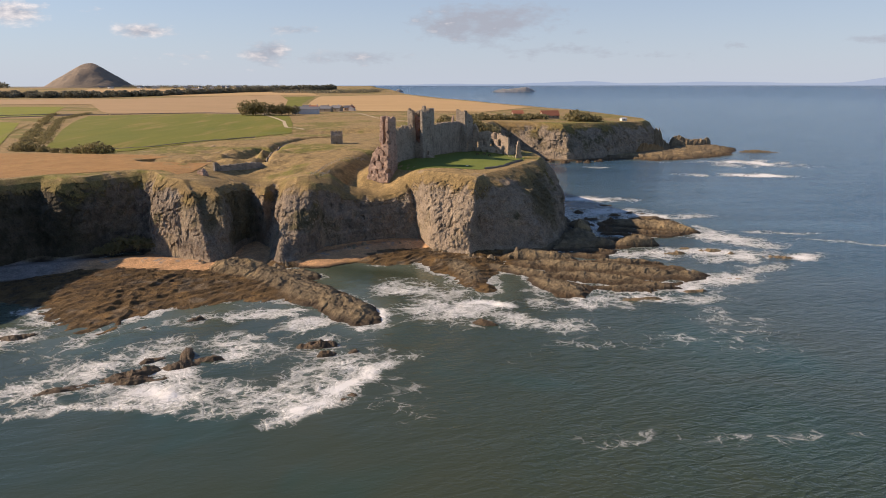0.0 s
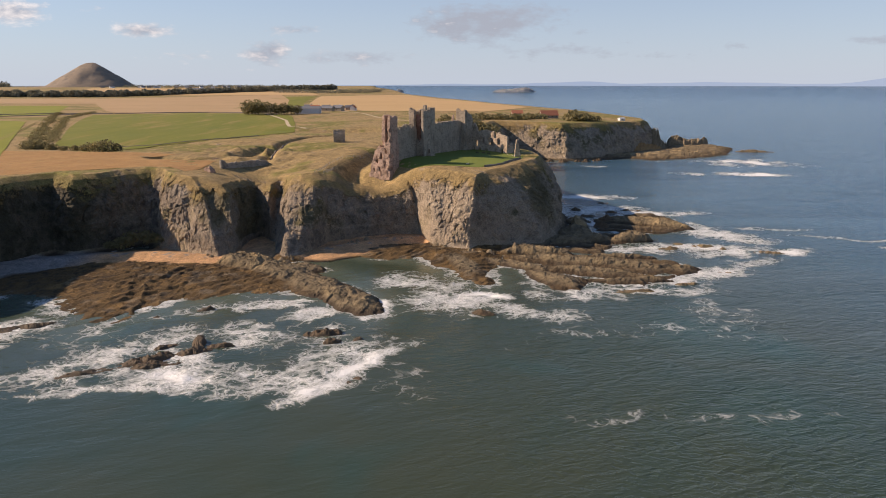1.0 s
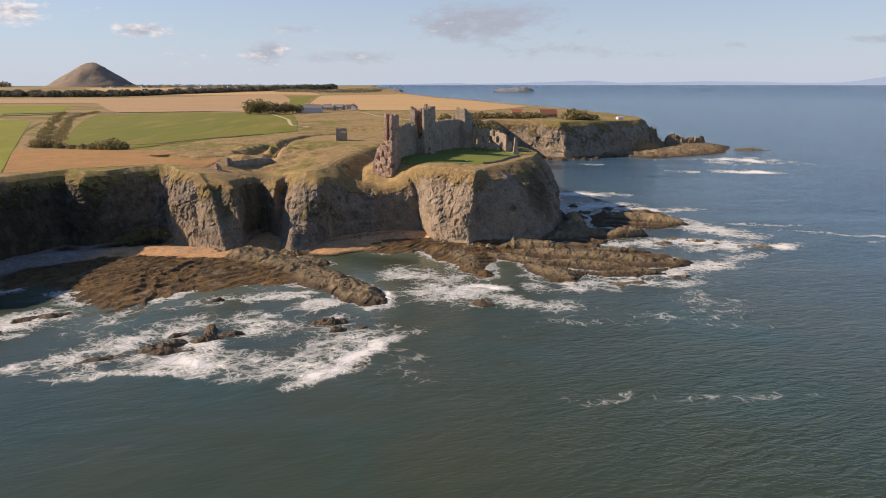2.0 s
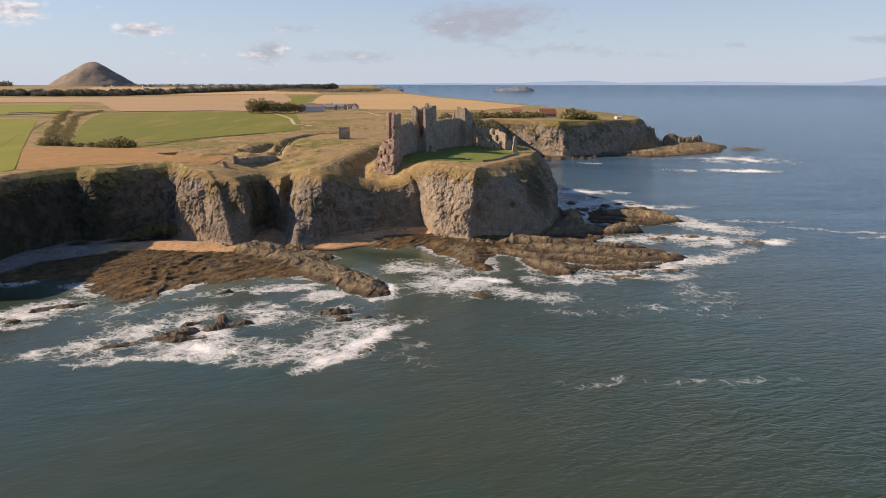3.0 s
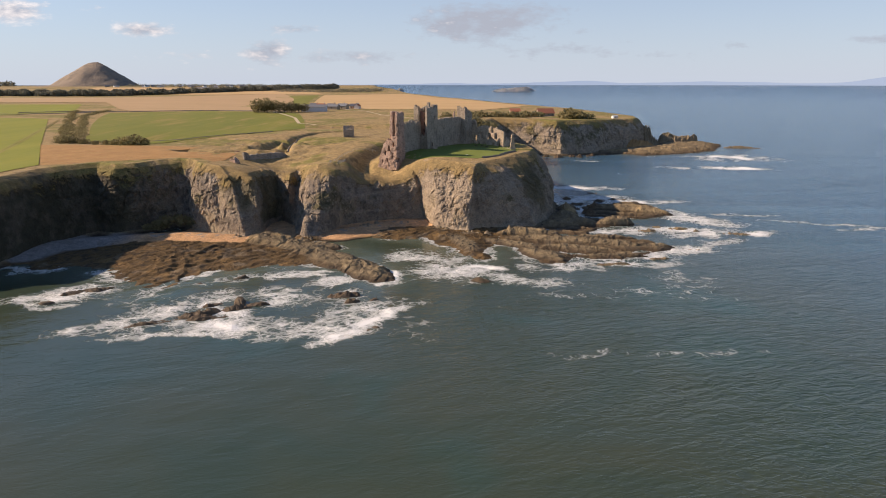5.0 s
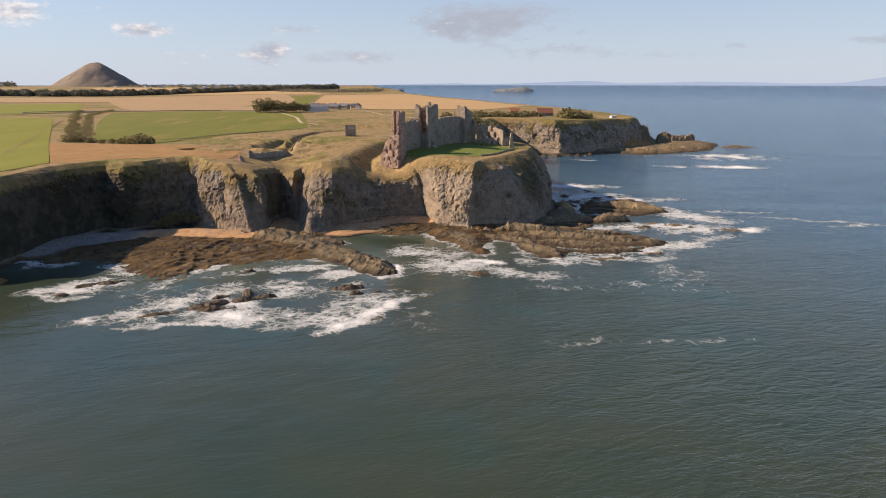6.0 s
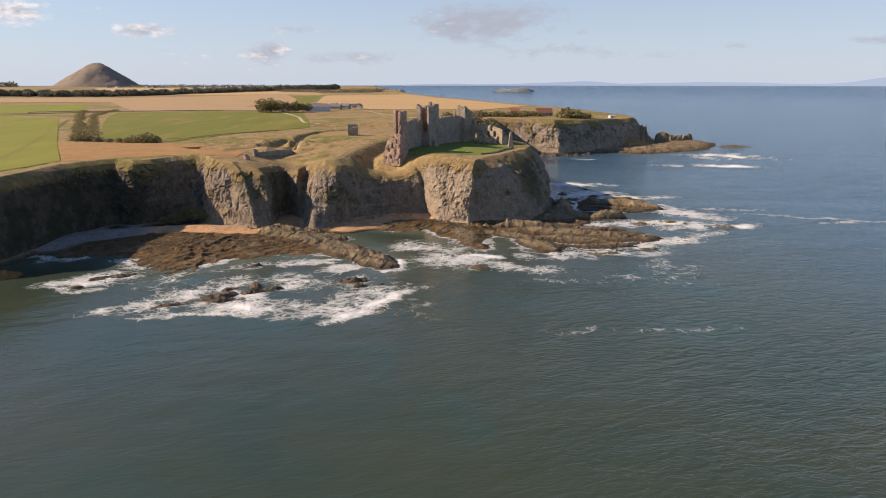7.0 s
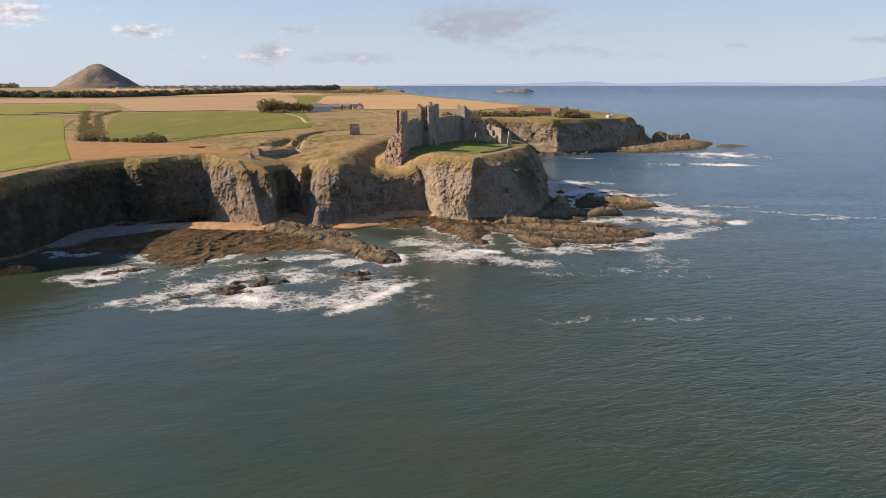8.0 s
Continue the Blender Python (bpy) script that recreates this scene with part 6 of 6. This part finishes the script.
def rock(name, x, y, half_a, half_b, height, heading, seed, mat, label, category="rock", cells=46, base=-1.2, power=2.0):
    """A weathered rock: a broken dome with steps, standing in the sea or on the shore, closed beneath."""
    a, b = np.meshgrid(np.linspace(-1.15, 1.15, cells), np.linspace(-1.15, 1.15, max(14, int(cells * min(1, 0.35 + half_b / half_a)))))
    wa, wb = a + 0.22 * fbm(a * 2.2, b * 2.2, None, 3, seed), b + 0.22 * fbm(a * 2.2, b * 2.2, None, 3, seed + 9)
    r = np.sqrt(wa ** 2 + wb ** 2)
    h = (height - base) * np.clip(1 - r ** power, 0, 1)
    crag = fbm(a * half_a / 3.2, b * half_b / 3.2, None, 4, seed + 3, True)
    cleft = smooth(0.55, 0.95, fbm(a * half_a / 2.4, b * half_b / 1.2, None, 3, seed + 13, True))
    h = base + h * ((0.66 + 0.55 * crag - 0.30 * cleft) if power < 3 else (0.74 + 0.36 * crag - 0.1 * cleft)) * (1 + 0.25 * np.sin(3 * a + seed))
    h = np.where(r < 1, h + 0.10 * height * fbm(a * half_a / 1.1, b * half_b / 1.1, None, 2, seed + 5), base)
    X_, Y_ = a * half_a, b * half_b
    ca, sa = math.cos(radians(heading)), math.sin(radians(heading))
    ob = sheet(name, x + X_ * ca - Y_ * sa, y + X_ * sa + Y_ * ca, h, (), mat, False)
    return tagged(ob, label, category)


SKERRIES = [(-98, 171, 13, 2.4, 0.9, 25), (-88, 178, 10, 3.4, 1.6, 33), (-82, 176, 9, 3.4, 1.5, 22), (-77, 184, 7, 3.6, 1.5, 34), (-77, 195, 7.0, 2.8, 1.7, 108), (-70, 190, 6, 2.2, 1.1, 8), (-85, 190, 5.0, 1.8, 0.8, 40),
            (-39, 201, 6.0, 3.6, 2.2, 8), (-34, 194, 3.4, 2.0, 1.2, 14), (-27, 196, 2.4, 1.6, 0.9, 40), (16, 221, 5.2, 2.4, 1.3, -10), (-141, 206, 9, 4.0, 1.9, 30), (-148, 192, 4, 2.2, 1.0, 10), (-24, 165, 2.6, 2.0, 1.2, 40), (-85, 226, 4.4, 1.6, 1.0, 30), (-98, 218, 4.0, 1.3, 0.8, 10)]
for i, (x, y, a, b, h, hd) in enumerate(SKERRIES):
    rock("skerry", x, y, a * 1.2, b, h * 0.85, hd, 500 + i * 3, MAT_SKERRY, "low wet brown rock awash in the surf", "rock", 64 if a > 5 else 36, -1.2, 3.2)
for i, (x, y, a, b, h, hd) in enumerate(((157, 312, 12, 3.0, 1.3, -4), (132, 324, 9, 3.0, 1.2, 0), (112, 319, 9, 3.4, 1.4, 5), (122, 329, 7, 2.0, 1.0, 0), (74, 248, 13, 2.6, 1.2, 4), (101, 258, 9, 2.2, 1.2, 14), (124, 276, 5, 1.6, 0.9, -6), (140, 318, 5, 1.6, 0.8, 0))):
    rock("skerry", x, y, a, b, h, hd, 540 + i * 3, MAT_SLAB, "flat ochre rock ledge washed by waves", "rock", 54)
for i, (x, y, a, b, h, hd) in enumerate(((92, 372, 7, 5, 2.6, 20), (84, 384, 7, 4, 2.4, 40), (98, 388, 9, 4, 2.8, -10), (90, 404, 6, 4, 2.0, 10), (108, 416, 7, 3, 1.4, 0), (122, 424, 9, 3, 1.2, 0), (86, 424, 6, 4, 1.6, 30), (112, 452, 8, 3, 1.0, 0))):
    rock("boulder", x, y, a, b, h, hd, 580 + i * 3, MAT_SKERRY, "dark wet boulder in the shade of the headland", "rock", 44)
for i, (x, y, a, b, h, hd) in enumerate(((96, 716, 7, 4, 3.0, 0), (112, 706, 6, 4, 2.4, 20), (126, 698, 8, 4, 3.2, -10), (141, 704, 5, 4, 3.8, 30), (150, 700, 7, 3, 2.2, 0), (163, 712, 6, 4, 3.4, 15), (178, 724, 7, 4, 2.6, 25), (194, 742, 6, 4, 2.4, 20))):
    rock("boulder", x, y, a, b, h, hd, 700 + i * 3, MAT_SKERRY, "dark fallen boulder at the far cliff's foot", "rock", 30)
rock("outcrop", -190, 205, 12, 6, 3.0, 35, 615, MAT_WEEDROCK, "weed-covered orange-brown rock at the cliff foot", "rock", 60)
rock("sea_stack", 312, 868, 27, 10, 13, 4, 620, MAT_CRAG, "flat-topped brown rock standing on the tidal ledge", "rock", 70, 0.0, 7.0)
MAT_EARTH = earthy("bare_orange_earth", (0.30, 0.18, 0.085), (0.44, 0.27, 0.12), 0.1, 0.95, 0.8, 0.5, (0.20, 0.14, 0.07))
rock("earth_slope", 240, 806, 24, 15, 15, 18, 633, MAT_EARTH, "orange earth slipped below the far headland", "slope", 50, 0.0, 1.3)
rock("crag", 262, 846, 22, 14, 22, 50, 637, MAT_CRAG, "dark broken crag at the tip of the headland", "rock", 50, 0.0, 1.6)
rock("skerry", 372, 805, 30, 6, 2.4, -8, 625, MAT_SLAB, "long low reef off the far point", "rock", 60)
rock("skerry", 262, 603, 14, 2.4, 0.9, -3, 627, MAT_SKERRY, "reef hidden under a breaking wave", "rock", 40)
brng = np.random.default_rng(21)
for i in range(60):
    k = brng.random()
    if i < 26:
        x, y = np.interp(k, [0, 0.3, 0.6, 1], [-6, 16, 34, 62]), np.interp(k, [0, 0.3, 0.6, 1], [322, 308, 314, 332])
    elif i < 44:
        x, y = np.interp(k, [0, 0.5, 1], [-108, -90, -66]), np.interp(k, [0, 0.5, 1], [297, 302, 295])
    else:
        x, y = np.interp(k, [0, 0.5, 1], [-52, -30, -6]), np.interp(k, [0, 0.5, 1], [322, 336, 334])
    x, y = x + brng.normal() * 2.5, y + brng.normal() * 2.5 - 2
    zb = float(land(np.array([x]), np.array([y]))[0][0])
    s = 0.8 + 1.9 * brng.random() ** 2
    ob = rock("boulder", 0.0, 0.0, s, s * 0.7, s * 0.8, 0, 700 + i, MAT_CRAG, "fallen block at the foot of the cliff", "rock", 16, -0.5)
    ob.matrix_world = pose(x, y, zb + 0.1, 0, 0, 360 * k)


# ---- islands and the far shore ----
# bare rock paled to grey: the islands' haze is painted in
MAT_ISLE = earthy("hazy_island_rock", (0.30, 0.30, 0.30), (0.42, 0.41, 0.40), 0.01, 0.95, 0.6, 4.0)
rock("island", 445, 4380, 140, 60, 46, 0, 640, MAT_ISLE, "low rocky island on the horizon", "island", 80, 14, 2.6)
rock("island", -270, 4400, 34, 20, 34, 0, 643, MAT_ISLE, "small rocky islet far out", "island", 40, 14, 2.2)
rock("island", -390, 4420, 50, 20, 34, 0, 646, MAT_ISLE, "low bare islet far offshore", "island", 40, 14, 2.2)
# distance haze on the hills is made by a pale blue emission
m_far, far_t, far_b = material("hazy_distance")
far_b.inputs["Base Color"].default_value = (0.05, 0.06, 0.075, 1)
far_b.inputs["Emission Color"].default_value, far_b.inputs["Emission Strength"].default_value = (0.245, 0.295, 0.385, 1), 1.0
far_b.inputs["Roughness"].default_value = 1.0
fa = np.radians(np.linspace(-14, 40, 260))
fz = np.linspace(0, 1, 5)
FA, FZ = np.meshgrid(fa, fz)
deg = np.degrees(FA)
crest = 12 + 9 * fbm(deg / 3.0, deg * 0, None, 4, 81) + 16 * np.exp(-((deg - 10.3) / 3.0) ** 2) + 34 * np.exp(-((deg - 32.4) / 2.2) ** 2) + 22 * np.exp(-((deg - 36) / 3.4) ** 2) + 12 * np.exp(-((deg - 22) / 6) ** 2)
crest = crest * smooth(-15, 6, deg)
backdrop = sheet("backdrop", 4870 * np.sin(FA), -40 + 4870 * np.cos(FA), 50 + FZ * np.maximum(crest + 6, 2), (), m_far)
tagged(backdrop, "hazy pale blue hills across the firth", "hills", kind="structure")
